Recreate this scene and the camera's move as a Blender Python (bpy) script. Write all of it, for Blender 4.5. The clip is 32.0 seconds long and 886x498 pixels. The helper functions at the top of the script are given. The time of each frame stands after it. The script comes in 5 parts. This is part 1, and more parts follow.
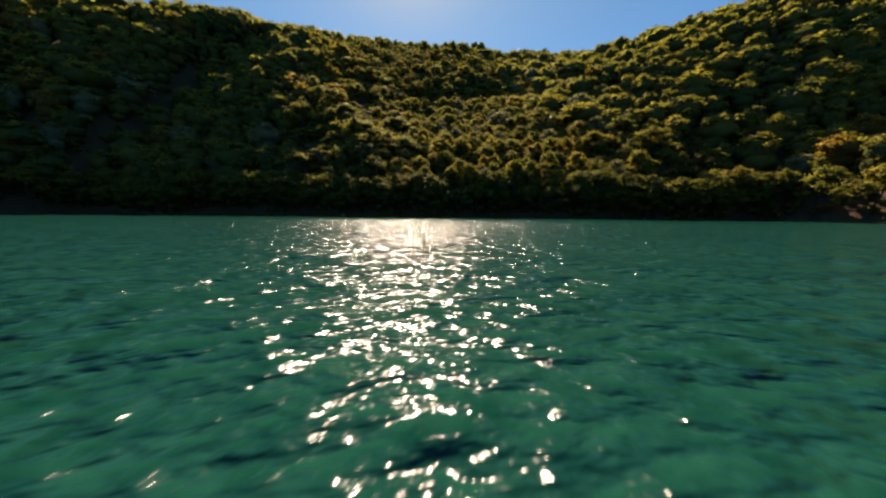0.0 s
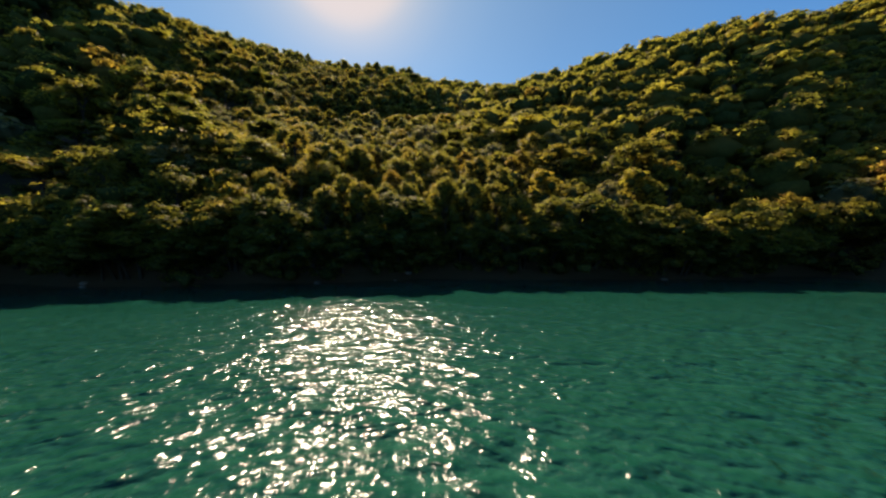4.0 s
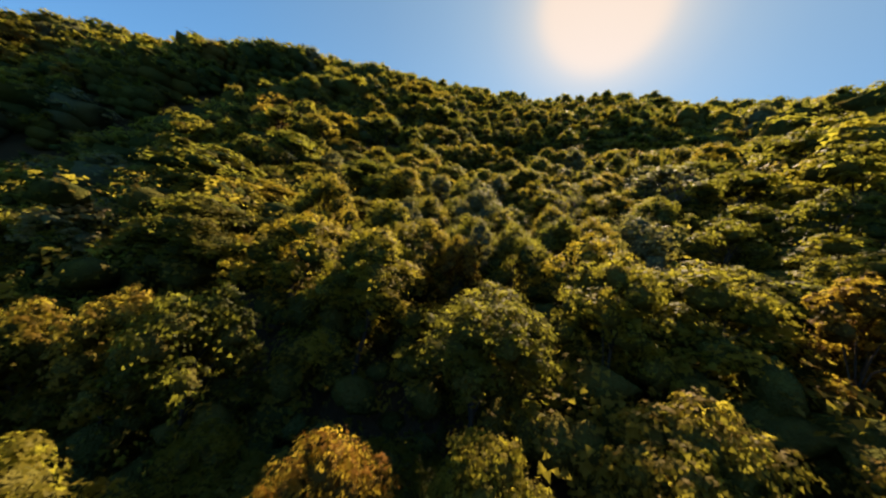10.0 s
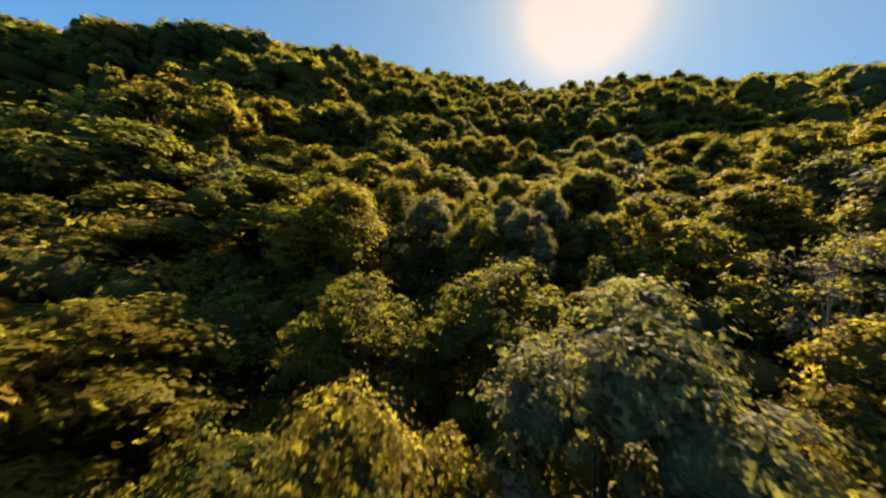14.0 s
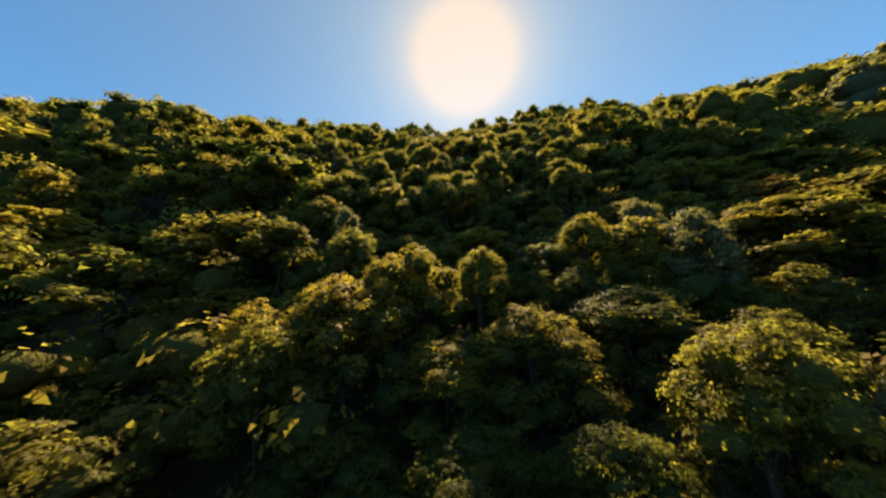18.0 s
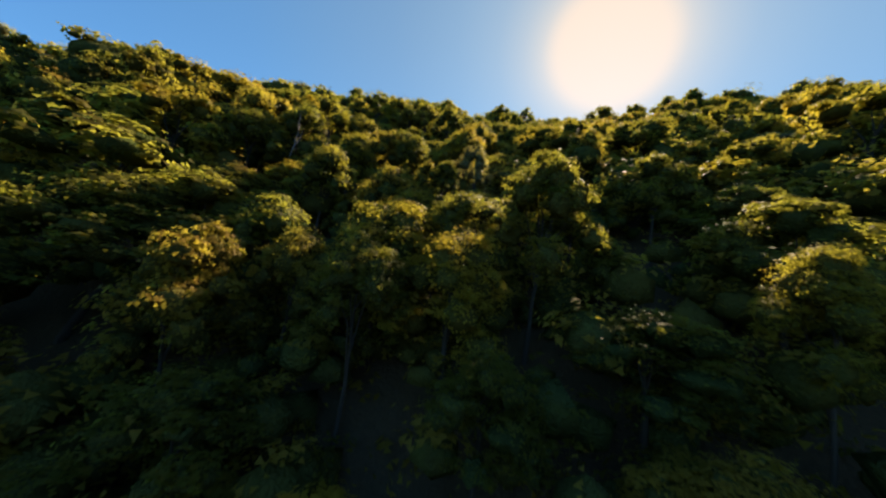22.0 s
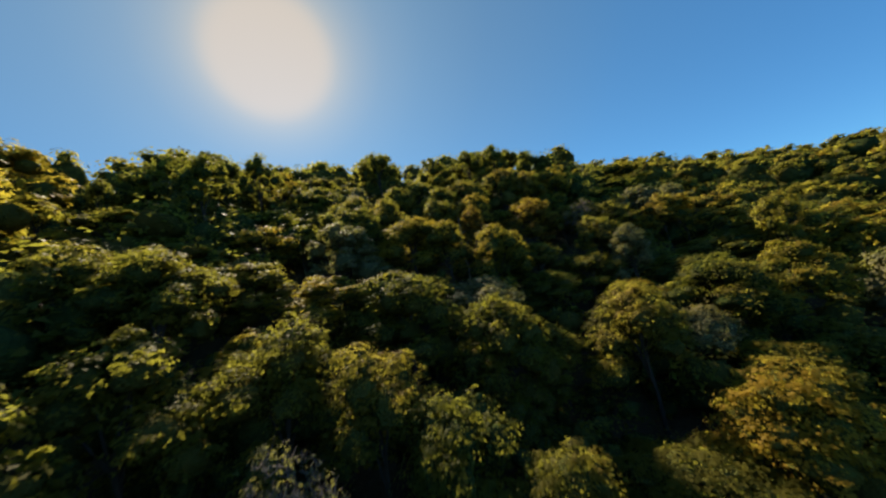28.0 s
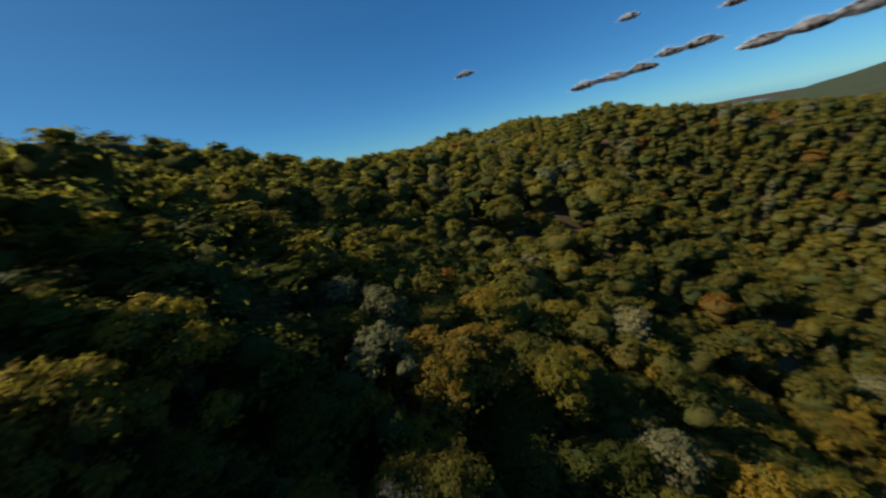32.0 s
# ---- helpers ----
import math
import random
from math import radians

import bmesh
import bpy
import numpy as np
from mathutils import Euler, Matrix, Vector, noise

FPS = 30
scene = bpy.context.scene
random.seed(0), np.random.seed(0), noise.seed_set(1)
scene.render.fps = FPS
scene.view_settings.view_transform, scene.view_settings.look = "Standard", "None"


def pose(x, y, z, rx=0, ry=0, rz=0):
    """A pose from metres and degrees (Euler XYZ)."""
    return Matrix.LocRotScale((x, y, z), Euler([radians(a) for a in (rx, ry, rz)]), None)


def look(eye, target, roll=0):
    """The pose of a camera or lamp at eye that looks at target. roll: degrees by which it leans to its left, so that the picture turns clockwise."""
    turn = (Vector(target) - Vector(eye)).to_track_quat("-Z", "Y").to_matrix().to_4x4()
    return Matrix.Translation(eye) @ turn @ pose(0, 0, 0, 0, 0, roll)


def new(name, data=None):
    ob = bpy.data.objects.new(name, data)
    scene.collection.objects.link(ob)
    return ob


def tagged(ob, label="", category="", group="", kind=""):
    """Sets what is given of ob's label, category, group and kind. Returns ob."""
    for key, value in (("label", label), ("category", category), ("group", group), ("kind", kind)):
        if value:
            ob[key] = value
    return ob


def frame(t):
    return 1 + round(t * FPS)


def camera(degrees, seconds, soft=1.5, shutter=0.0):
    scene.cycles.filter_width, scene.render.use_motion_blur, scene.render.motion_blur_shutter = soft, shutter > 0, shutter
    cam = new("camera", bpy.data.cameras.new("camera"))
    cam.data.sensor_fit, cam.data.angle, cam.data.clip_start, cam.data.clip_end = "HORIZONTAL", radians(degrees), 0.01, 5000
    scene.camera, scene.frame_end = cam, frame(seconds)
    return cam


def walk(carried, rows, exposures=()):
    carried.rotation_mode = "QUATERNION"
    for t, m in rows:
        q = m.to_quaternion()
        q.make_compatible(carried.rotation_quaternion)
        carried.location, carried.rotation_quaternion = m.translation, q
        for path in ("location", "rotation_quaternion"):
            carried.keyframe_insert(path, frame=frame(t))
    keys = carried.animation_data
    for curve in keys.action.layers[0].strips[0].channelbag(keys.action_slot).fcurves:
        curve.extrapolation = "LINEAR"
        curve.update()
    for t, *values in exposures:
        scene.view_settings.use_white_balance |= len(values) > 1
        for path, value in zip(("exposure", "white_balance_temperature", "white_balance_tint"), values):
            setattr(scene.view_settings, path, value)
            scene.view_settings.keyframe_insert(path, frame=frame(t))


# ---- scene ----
# ---- camera ----
cam = camera(106.8, 32.0, soft=2.3, shutter=0.2)
PATH = [
    (0, -1.64, -0.78, 1.65, 83.14, -0.47, 5.18),
    (0.5, -1.30, 2.89, 1.85, 83.12, 0.13, 0.89),
    (1, -0.95, 7.07, 2.10, 83.85, 0.38, -2.26),
    (1.5, -0.69, 12.07, 2.10, 83.94, -0.01, -4.97),
    (2, -0.08, 16.87, 2.00, 84.34, -0.16, -6.04),
    (2.5, 0.92, 21.27, 2.20, 85.70, -0.15, -6.07),
    (4.5, 4.08, 38.18, 5.11, 90.77, 0.23, -4.38),
    (5, 4.78, 42.11, 6.22, 92.11, -0.17, -2.14),
    (5.5, 5.50, 45.87, 7.34, 93.26, -0.89, 0.79),
    (6, 6.09, 49.44, 8.43, 94.38, -2.30, 4.62),
    (6.5, 6.61, 52.85, 9.57, 95.08, -4.41, 9.67),
    (7, 7.02, 56.22, 10.84, 95.17, -6.39, 15.37),
    (7.5, 7.15, 59.57, 12.24, 94.80, -7.58, 20.31),
    (8, 7.14, 62.51, 13.58, 94.20, -7.77, 22.94),
    (8.5, 7.02, 65.52, 14.85, 93.92, -8.10, 24.26),
    (9, 6.74, 68.53, 16.01, 93.70, -8.69, 25.99),
    (9.5, 6.24, 71.39, 17.24, 93.41, -9.74, 27.98),
    (10, 5.58, 74.08, 18.48, 93.01, -11.06, 29.91),
    (10.5, 4.58, 76.83, 19.66, 92.81, -11.64, 31.33),
    (11, 3.40, 79.53, 20.81, 92.69, -11.71, 32.38),
    (11.5, 1.84, 81.98, 21.97, 92.76, -11.76, 32.46),
    (12, 0.28, 84.47, 22.97, 92.63, -11.94, 32.94),
    (12.5, -1.34, 86.97, 23.63, 92.63, -11.91, 33.27),
    (13, -3.08, 89.36, 24.15, 92.53, -11.69, 33.39),
    (13.5, -5.27, 91.61, 24.83, 92.64, -10.25, 31.95),
    (15.5, -12.95, 103.82, 31.77, 98.53, 0.48, 21.63),
    (16, -14.74, 107.54, 34.35, 100.63, 2.43, 20.45),
    (16.5, -16.29, 110.97, 36.91, 100.89, 5.34, 19.25),
    (17, -17.34, 114.26, 39.25, 100.87, 6.15, 18.79),
    (17.5, -17.91, 117.46, 41.24, 101.11, 5.90, 18.65),
    (18, -18.05, 120.62, 43.14, 100.99, 4.38, 19.00),
    (18.5, -17.84, 123.83, 44.81, 100.94, 2.20, 19.90),
    (19, -17.57, 127.11, 46.17, 100.96, 1.16, 20.29),
    (19.5, -17.27, 130.33, 47.37, 100.83, -0.82, 20.84),
    (20, -16.99, 133.70, 48.63, 100.75, -3.79, 22.10),
    (20.5, -16.87, 137.14, 49.93, 100.61, -6.94, 24.21),
    (21, -17.15, 140.59, 51.51, 100.14, -9.03, 27.72),
    (21.5, -17.92, 143.55, 53.35, 99.51, -9.28, 30.82),
    (22, -19.17, 146.39, 55.63, 99.09, -9.13, 34.14),
    (22.5, -21.02, 149.14, 58.21, 98.47, -8.91, 37.17),
    (23, -23.18, 151.81, 60.81, 97.92, -8.92, 38.90),
    (23.5, -25.32, 154.44, 63.16, 97.82, -8.81, 39.09),
    (24, -27.96, 157.31, 65.51, 98.68, -6.91, 35.82),
    (24.5, -30.39, 159.99, 67.83, 101.32, -2.48, 29.73),
    (25, -32.84, 162.53, 70.46, 103.76, 3.48, 21.60),
    (25.5, -35.20, 165.08, 73.43, 103.66, 7.92, 14.72),
    (27.5, -42.00, 175.50, 84.30, 99.87, 11.00, -6.97),
    (28, -41.70, 179.08, 87.03, 99.11, 11.84, -11.12),
    (28.5, -40.88, 182.62, 89.36, 98.95, 11.67, -14.79),
    (29, -39.81, 186.01, 91.81, 98.69, 11.56, -18.30),
    (29.5, -38.39, 189.45, 94.74, 97.15, 12.01, -23.47),
    (30, -36.65, 192.90, 97.26, 97.19, 13.65, -28.62),
    (30.5, -34.65, 196.22, 99.83, 97.82, 14.39, -30.43),
    (31, -32.27, 199.35, 102.64, 95.59, 14.56, -37.16),
    (31.5, -29.38, 202.96, 105.60, 83.03, 13.87, -60.42),
    (32, -26.28, 206.57, 106.77, 72.96, 10.93, -88.22),
]
walk(cam, [(t, pose(x, y, z, rx, ry, rz)) for t, x, y, z, rx, ry, rz in PATH],
     ((0, 1.27, 6600, 18), (2, 1.3, 6600, 18), (5, 1.45, 6800, 17), (6, 1.5, 6950, 16), (9, 1.6, 7450, 16), (13.5, 1.7, 7500, 15), (16, 1.72, 7200, 15), (20, 1.74, 7250, 15), (23, 1.72, 7250, 15), (25.5, 1.55, 6950, 13), (28, 1.25, 6500, 9), (30, 1.05, 6400, 6), (31, 0.8, 6250, 6), (32, 0.32, 5800, 8)))

# ---- sky and sun ----
SUN = Vector((-0.1445, 0.7456, 0.6505)).normalized()
LIGHT = Vector((SUN.x, SUN.y, SUN.z + 0.036)).normalized()
SUN_STRENGTH = 5.0
SKY_STRENGTH = 0.054
world = bpy.data.worlds.new("sky")
scene.world = world
world.use_nodes = True


def link(tree, a, b):
    tree.links.new(a, b)


def build_sky():
    tree = world.node_tree
    tree.nodes.clear()
    n = tree.nodes.new
    sky = n("ShaderNodeTexSky")
    sky.sky_type = "NISHITA"
    sky.sun_disc = False
    sky.sun_elevation = math.asin(LIGHT.z)
    sky.sun_rotation = math.atan2(SUN.x, SUN.y)
    sky.altitude, sky.air_density, sky.dust_density, sky.ozone_density = 1200, 0.9, 0.05, 3.0
    coord = n("ShaderNodeTexCoord")
    dot = n("ShaderNodeVectorMath")
    dot.operation = "DOT_PRODUCT"
    dot.inputs[1].default_value = SUN
    angle = n("ShaderNodeMath")
    angle.operation = "ARCCOSINE"
    scale = n("ShaderNodeMath")
    scale.operation = "MULTIPLY"
    scale.inputs[1].default_value = 180 / math.pi / 90
    ramp = n("ShaderNodeValToRGB")
    ramp.color_ramp.interpolation = "B_SPLINE"
    stops = ((0.0, (0.252, 0.160, 0.024)), (0.06, (0.252, 0.160, 0.024)), (0.08, (0.248, 0.160, 0.024)), (0.10, (0.155, 0.118, 0.028)), (0.13, (0.105, 0.09, 0.03)), (0.17, (0.068, 0.068, 0.03)), (0.24, (0.043, 0.050, 0.028)), (0.34, (0.029, 0.034, 0.018)), (0.55, (0.008, 0.026, 0.045)), (1.0, (0.0, 0.024, 0.09)))
    cr = ramp.color_ramp
    while len(cr.elements) < len(stops):
        cr.elements.new(0.5)
    for e, (p, c) in zip(cr.elements, stops):
        e.position, e.color = p, (*c, 1)
    base = n("ShaderNodeBackground")
    base.inputs[1].default_value = SKY_STRENGTH
    glow = n("ShaderNodeBackground")
    glow.inputs[1].default_value = 1.0
    both = n("ShaderNodeAddShader")
    out = n("ShaderNodeOutputWorld")
    link(tree, coord.outputs["Generated"], dot.inputs[0])
    link(tree, dot.outputs["Value"], angle.inputs[0])
    link(tree, angle.outputs[0], scale.inputs[0])
    link(tree, scale.outputs[0], ramp.inputs[0])
    tint = n("ShaderNodeMix")
    tint.data_type, tint.blend_type = "RGBA", "MULTIPLY"
    tint.inputs[0].default_value = 1.0
    tint.inputs[7].default_value = (0.50, 0.86, 0.95, 1)
    link(tree, sky.outputs[0], tint.inputs[6])
    link(tree, tint.outputs[2], base.inputs[0])
    link(tree, ramp.outputs[0], glow.inputs[0])
    link(tree, base.outputs[0], both.inputs[0])
    link(tree, glow.outputs[0], both.inputs[1])
    link(tree, both.outputs[0], out.inputs[0])


build_sky()
sun = new("sun", bpy.data.lights.new("sun", "SUN"))
sun.data.energy, sun.data.angle, sun.data.color = SUN_STRENGTH, radians(0.53), (1.0, 0.84, 0.60)
sun.matrix_world = look(LIGHT * 200, (0, 0, 0))

# ---- materials ----


def material(name):
    m = bpy.data.materials.new(name)
    m.use_nodes = True
    m.node_tree.nodes.clear()
    return m, m.node_tree, m.node_tree.nodes.new


def noise_node(n, tree, size, detail=3.0, vector=None):
    tex = n("ShaderNodeTexNoise")
    tex.inputs["Scale"].default_value = 1 / size
    tex.inputs["Detail"].default_value = detail
    if vector is not None:
        link(tree, vector, tex.inputs["Vector"])
    return tex


def mix_color(n, tree, a, b, fac):
    mx = n("ShaderNodeMix")
    mx.data_type = "RGBA"
    for socket, value in ((mx.inputs[6], a), (mx.inputs[7], b), (mx.inputs[0], fac)):
        if isinstance(value, (tuple, float, int)):
            socket.default_value = (*value, 1) if isinstance(value, tuple) else value
        else:
            link(tree, value, socket)
    return mx.outputs[2]


def scaled(n, tree, socket, a, b):
    mr = n("ShaderNodeMapRange")
    mr.inputs["To Min"].default_value, mr.inputs["To Max"].default_value = a, b
    link(tree, socket, mr.inputs["Value"])
    return mr.outputs[0]


def leaf_material(name, deep, fresh, turned, turn=0.3, clear=0.64, gloss=0.55):
    """Leaves: two greens by leaf and by branch, some turned to autumn colours; light shines through."""
    m, tree, n = material(name)
    geo = n("ShaderNodeNewGeometry")
    info = n("ShaderNodeObjectInfo")
    coord = n("ShaderNodeTexCoord")
    big = noise_node(n, tree, 5.0, 2.0, geo.outputs["Position"])
    mid = noise_node(n, tree, 0.9, 3.0, geo.outputs["Position"])
    leaf = scaled(n, tree, geo.outputs["Random Per Island"], 0.28, 0.74)
    col = mix_color(n, tree, deep, fresh, leaf)
    add = n("ShaderNodeMath")
    add.operation = "MULTIPLY_ADD"
    add.inputs[1].default_value, add.inputs[2].default_value = 0.55, -0.28
    link(tree, info.outputs["Random"], add.inputs[0])
    add2 = n("ShaderNodeMath")
    add2.operation = "ADD"
    link(tree, add.outputs[0], add2.inputs[0])
    link(tree, big.outputs[0], add2.inputs[1])
    part_turned = n("ShaderNodeMapRange")
    part_turned.inputs["From Min"].default_value, part_turned.inputs["From Max"].default_value = 0.72 - turn, 1.02 - turn
    link(tree, add2.outputs[0], part_turned.inputs["Value"])
    col = mix_color(n, tree, col, turned, part_turned.outputs[0])
    hsv = n("ShaderNodeHueSaturation")
    link(tree, scaled(n, tree, mid.outputs[0], 0.7, 1.3), hsv.inputs["Value"])
    link(tree, col, hsv.inputs["Color"])
    face = n("ShaderNodeBsdfPrincipled")
    face.inputs["Roughness"].default_value = gloss
    face.inputs["Specular IOR Level"].default_value = 0.06
    thin = n("ShaderNodeBsdfTranslucent")
    warm = mix_color(n, tree, hsv.outputs[0], (0.385, 0.388, 0.042), 0.54)
    link(tree, mix_color(n, tree, hsv.outputs[0], (0.05, 0.06, 0.014), 0.25), face.inputs["Base Color"])
    link(tree, warm, thin.inputs["Color"])
    mx = n("ShaderNodeMixShader")
    mx.inputs[0].default_value = clear
    link(tree, face.outputs[0], mx.inputs[1])
    link(tree, thin.outputs[0], mx.inputs[2])
    out = n("ShaderNodeOutputMaterial")
    link(tree, mx.outputs[0], out.inputs[0])
    return m


LEAVES = {
    "green": leaf_material("green_leaves", (0.064, 0.069, 0.016), (0.145, 0.142, 0.028), (0.26, 0.18, 0.033), 0.15),
    "olive": leaf_material("olive_leaves", (0.095, 0.086, 0.019), (0.207, 0.176, 0.033), (0.35, 0.21, 0.035), 0.28),
    "yellow": leaf_material("yellowing_leaves", (0.152, 0.126, 0.019), (0.315, 0.245, 0.033), (0.42, 0.26, 0.031), 0.36),
    "rust": leaf_material("rust_leaves", (0.19, 0.095, 0.015), (0.34, 0.18, 0.024), (0.37, 0.15, 0.024), 0.5),
    "silver": leaf_material("silver_leaves", (0.13, 0.12, 0.06), (0.26, 0.235, 0.13), (0.28, 0.21, 0.09), 0.15, 0.45),
}


def shaded_inner_material(name, deep, fresh):
    """The close inner foliage of a crown: leaf over leaf, so that no light comes through, its shade put into darker
    colours.
    """
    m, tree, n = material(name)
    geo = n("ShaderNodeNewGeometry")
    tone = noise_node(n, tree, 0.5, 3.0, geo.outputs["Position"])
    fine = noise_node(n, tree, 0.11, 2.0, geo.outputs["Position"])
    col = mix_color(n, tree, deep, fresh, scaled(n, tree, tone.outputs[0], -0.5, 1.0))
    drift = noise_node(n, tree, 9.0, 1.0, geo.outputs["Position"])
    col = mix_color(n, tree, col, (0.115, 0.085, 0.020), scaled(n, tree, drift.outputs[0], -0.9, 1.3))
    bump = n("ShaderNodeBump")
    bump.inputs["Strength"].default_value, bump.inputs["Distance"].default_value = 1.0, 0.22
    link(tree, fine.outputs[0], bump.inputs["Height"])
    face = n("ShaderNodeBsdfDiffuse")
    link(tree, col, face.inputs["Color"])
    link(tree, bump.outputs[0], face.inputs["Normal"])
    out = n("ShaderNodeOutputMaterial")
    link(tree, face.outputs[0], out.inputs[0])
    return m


# Darker copies of the leaf colours: the shade within the crowns is painted in.
SHADED_INNER = {
    "green_leaves": shaded_inner_material("green_shaded_inner_leaves", (0.034, 0.046, 0.017), (0.076, 0.096, 0.026)),
    "olive_leaves": shaded_inner_material("olive_shaded_inner_leaves", (0.043, 0.049, 0.017), (0.099, 0.109, 0.026)),
    "yellowing_leaves": shaded_inner_material("yellowing_shaded_inner_leaves", (0.052, 0.055, 0.017), (0.129, 0.131, 0.026)),
    "rust_leaves": shaded_inner_material("rust_shaded_inner_leaves", (0.068, 0.042, 0.013), (0.151, 0.088, 0.019)),
    "silver_leaves": shaded_inner_material("silver_shaded_inner_leaves", (0.068, 0.075, 0.041), (0.136, 0.150, 0.082)),
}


def rough_material(name, a, b, size, rough=0.9, relief=0.4, fine=0.05):
    m, tree, n = material(name)
    geo = n("ShaderNodeNewGeometry")
    big = noise_node(n, tree, size, 5.0, geo.outputs["Position"])
    small = noise_node(n, tree, fine, 4.0, geo.outputs["Position"])
    col = mix_color(n, tree, a, b, scaled(n, tree, big.outputs[0], -0.6, 1.6))
    col = mix_color(n, tree, col, tuple(0.5 * v for v in a), scaled(n, tree, small.outputs[0], -0.5, 1.0))
    bump = n("ShaderNodeBump")
    bump.inputs["Strength"].default_value = relief
    bump.inputs["Distance"].default_value = fine
    link(tree, small.outputs[0], bump.inputs["Height"])
    bsdf = n("ShaderNodeBsdfPrincipled")
    bsdf.inputs["Roughness"].default_value = rough
    bsdf.inputs["Specular IOR Level"].default_value = 0.2
    link(tree, col, bsdf.inputs["Base Color"])
    link(tree, bump.outputs[0], bsdf.inputs["Normal"])
    out = n("ShaderNodeOutputMaterial")
    link(tree, bsdf.outputs[0], out.inputs[0])
    return m


BARK = rough_material("bark", (0.045, 0.034, 0.025), (0.075, 0.062, 0.05), 0.6, 0.95, 0.8, 0.03)
PALE_BARK = rough_material("pale_bark", (0.17, 0.145, 0.115), (0.26, 0.225, 0.19), 0.5, 0.9, 0.5, 0.02)
TWIG_BARK = rough_material("twig_bark", (0.13, 0.105, 0.085), (0.20, 0.17, 0.14), 0.5, 0.9, 0.4, 0.02)
EARTH = rough_material("forest_floor", (0.085, 0.052, 0.028), (0.062, 0.045, 0.02), 7.0, 1.0, 0.8, 0.15)
STONE = rough_material("limestone", (0.16, 0.145, 0.12), (0.26, 0.24, 0.21), 0.7, 0.85, 0.7, 0.06)
FAR_WOODS = rough_material("far_woodland", (0.04, 0.055, 0.03), (0.075, 0.085, 0.04), 40.0, 1.0, 1.0, 9.0)


def water_material():
    """Opaque green lake water: crests that sweep back on both sides of the fairway, finer ripples between them, calm under the bank."""
    m, tree, n = material("green_lake_water")

    def calc(op, a, b=None, c=None):
        node = n("ShaderNodeMath")
        node.operation = op
        for socket, value in zip(node.inputs, (a, b, c)):
            if isinstance(value, (int, float)):
                socket.default_value = value
            elif value is not None:
                link(tree, value, socket)
        return node.outputs[0]

    geo = n("ShaderNodeNewGeometry")
    split = n("ShaderNodeSeparateXYZ")
    link(tree, geo.outputs["Position"], split.inputs[0])
    x = calc("SUBTRACT", split.outputs[0], 1.0)
    bend = calc("SQRT", calc("MULTIPLY_ADD", x, x, 9.0))

    def crests(slant, across, along):
        join = n("ShaderNodeCombineXYZ")
        link(tree, calc("MULTIPLY", x, 1 / along), join.inputs[0])
        link(tree, calc("MULTIPLY", calc("MULTIPLY_ADD", bend, slant, split.outputs[1]), 1 / across), join.inputs[1])
        return join.outputs[0]

    big = noise_node(n, tree, 1.0, 2.0, crests(0.5, 0.95, 1.8))
    cross = noise_node(n, tree, 1.0, 2.0, crests(-0.3, 0.7, 1.1))
    small = noise_node(n, tree, 1.0, 2.5, crests(0.35, 0.30, 0.48))
    patches = noise_node(n, tree, 14.0, 2.0, geo.outputs["Position"])
    calm = n("ShaderNodeMapRange")
    for name, value in (("From Min", 44.0), ("From Max", 66.0), ("To Min", 1.0), ("To Max", 0.09)):
        calm.inputs[name].default_value = value
    link(tree, split.outputs[1], calm.inputs["Value"])
    normal = None
    for tex, height in ((big, 0.39), (cross, 0.25), (small, 0.16)):
        b = n("ShaderNodeBump")
        link(tree, calc("MULTIPLY", calm.outputs[0], height), b.inputs["Distance"])
        link(tree, tex.outputs[0], b.inputs["Height"])
        if normal is not None:
            link(tree, normal, b.inputs["Normal"])
        normal = b.outputs[0]
    col = mix_color(n, tree, (0.005, 0.043, 0.029), (0.008, 0.056, 0.038), scaled(n, tree, patches.outputs[0], -0.5, 1.5))
    # Wave shading put into the colour: darker green follows the crest and ripple heights.
    col = mix_color(n, tree, col, (0.002, 0.030, 0.021), scaled(n, tree, big.outputs[0], -0.7, 0.9))
    col = mix_color(n, tree, col, (0.001, 0.026, 0.019), scaled(n, tree, small.outputs[0], -0.9, 1.6))
    bsdf = n("ShaderNodeBsdfPrincipled")
    link(tree, scaled(n, tree, calm.outputs[0], 0.05, 0.16), bsdf.inputs["Roughness"])
    bsdf.inputs["IOR"].default_value = 1.33
    bsdf.inputs["Specular IOR Level"].default_value = 0.28
    link(tree, col, bsdf.inputs["Base Color"])
    link(tree, normal, bsdf.inputs["Normal"])
    out = n("ShaderNodeOutputMaterial")
    link(tree, bsdf.outputs[0], out.inputs[0])
    return m


WATER = water_material()

# ---- the lie of the land ----
# Heights of the woodland roof at the knots of a smooth surface, 50 m apart, from (-225, 25).
ROOF = np.array((
    (65, 26, -15, -26, 8, -3, -43, -65, -67, -56, -43, -34),
    (90, 58, 29, 28, 22, 11, 14, 11, 11, 11, 12, 12),
    (101, 83, 84, 69, 28, 31, 66, 83, 86, 122, 130, 130),
    (106, 99, 102, 92, 68, 64, 83, 103, 108, 107, 113, 111),
    (112, 111, 112, 111, 114, 100, 98, 108, 105, 106, 111, 112),
    (119, 120, 120, 131, 128, 126, 122, 106, 105, 108, 111, 114),
    (127, 128, 128, 129, 129, 124, 119, 112, 111, 115, 119, 122),
    (135, 135, 135, 135, 134, 130, 124, 119, 119, 123, 128, 132),
), float)
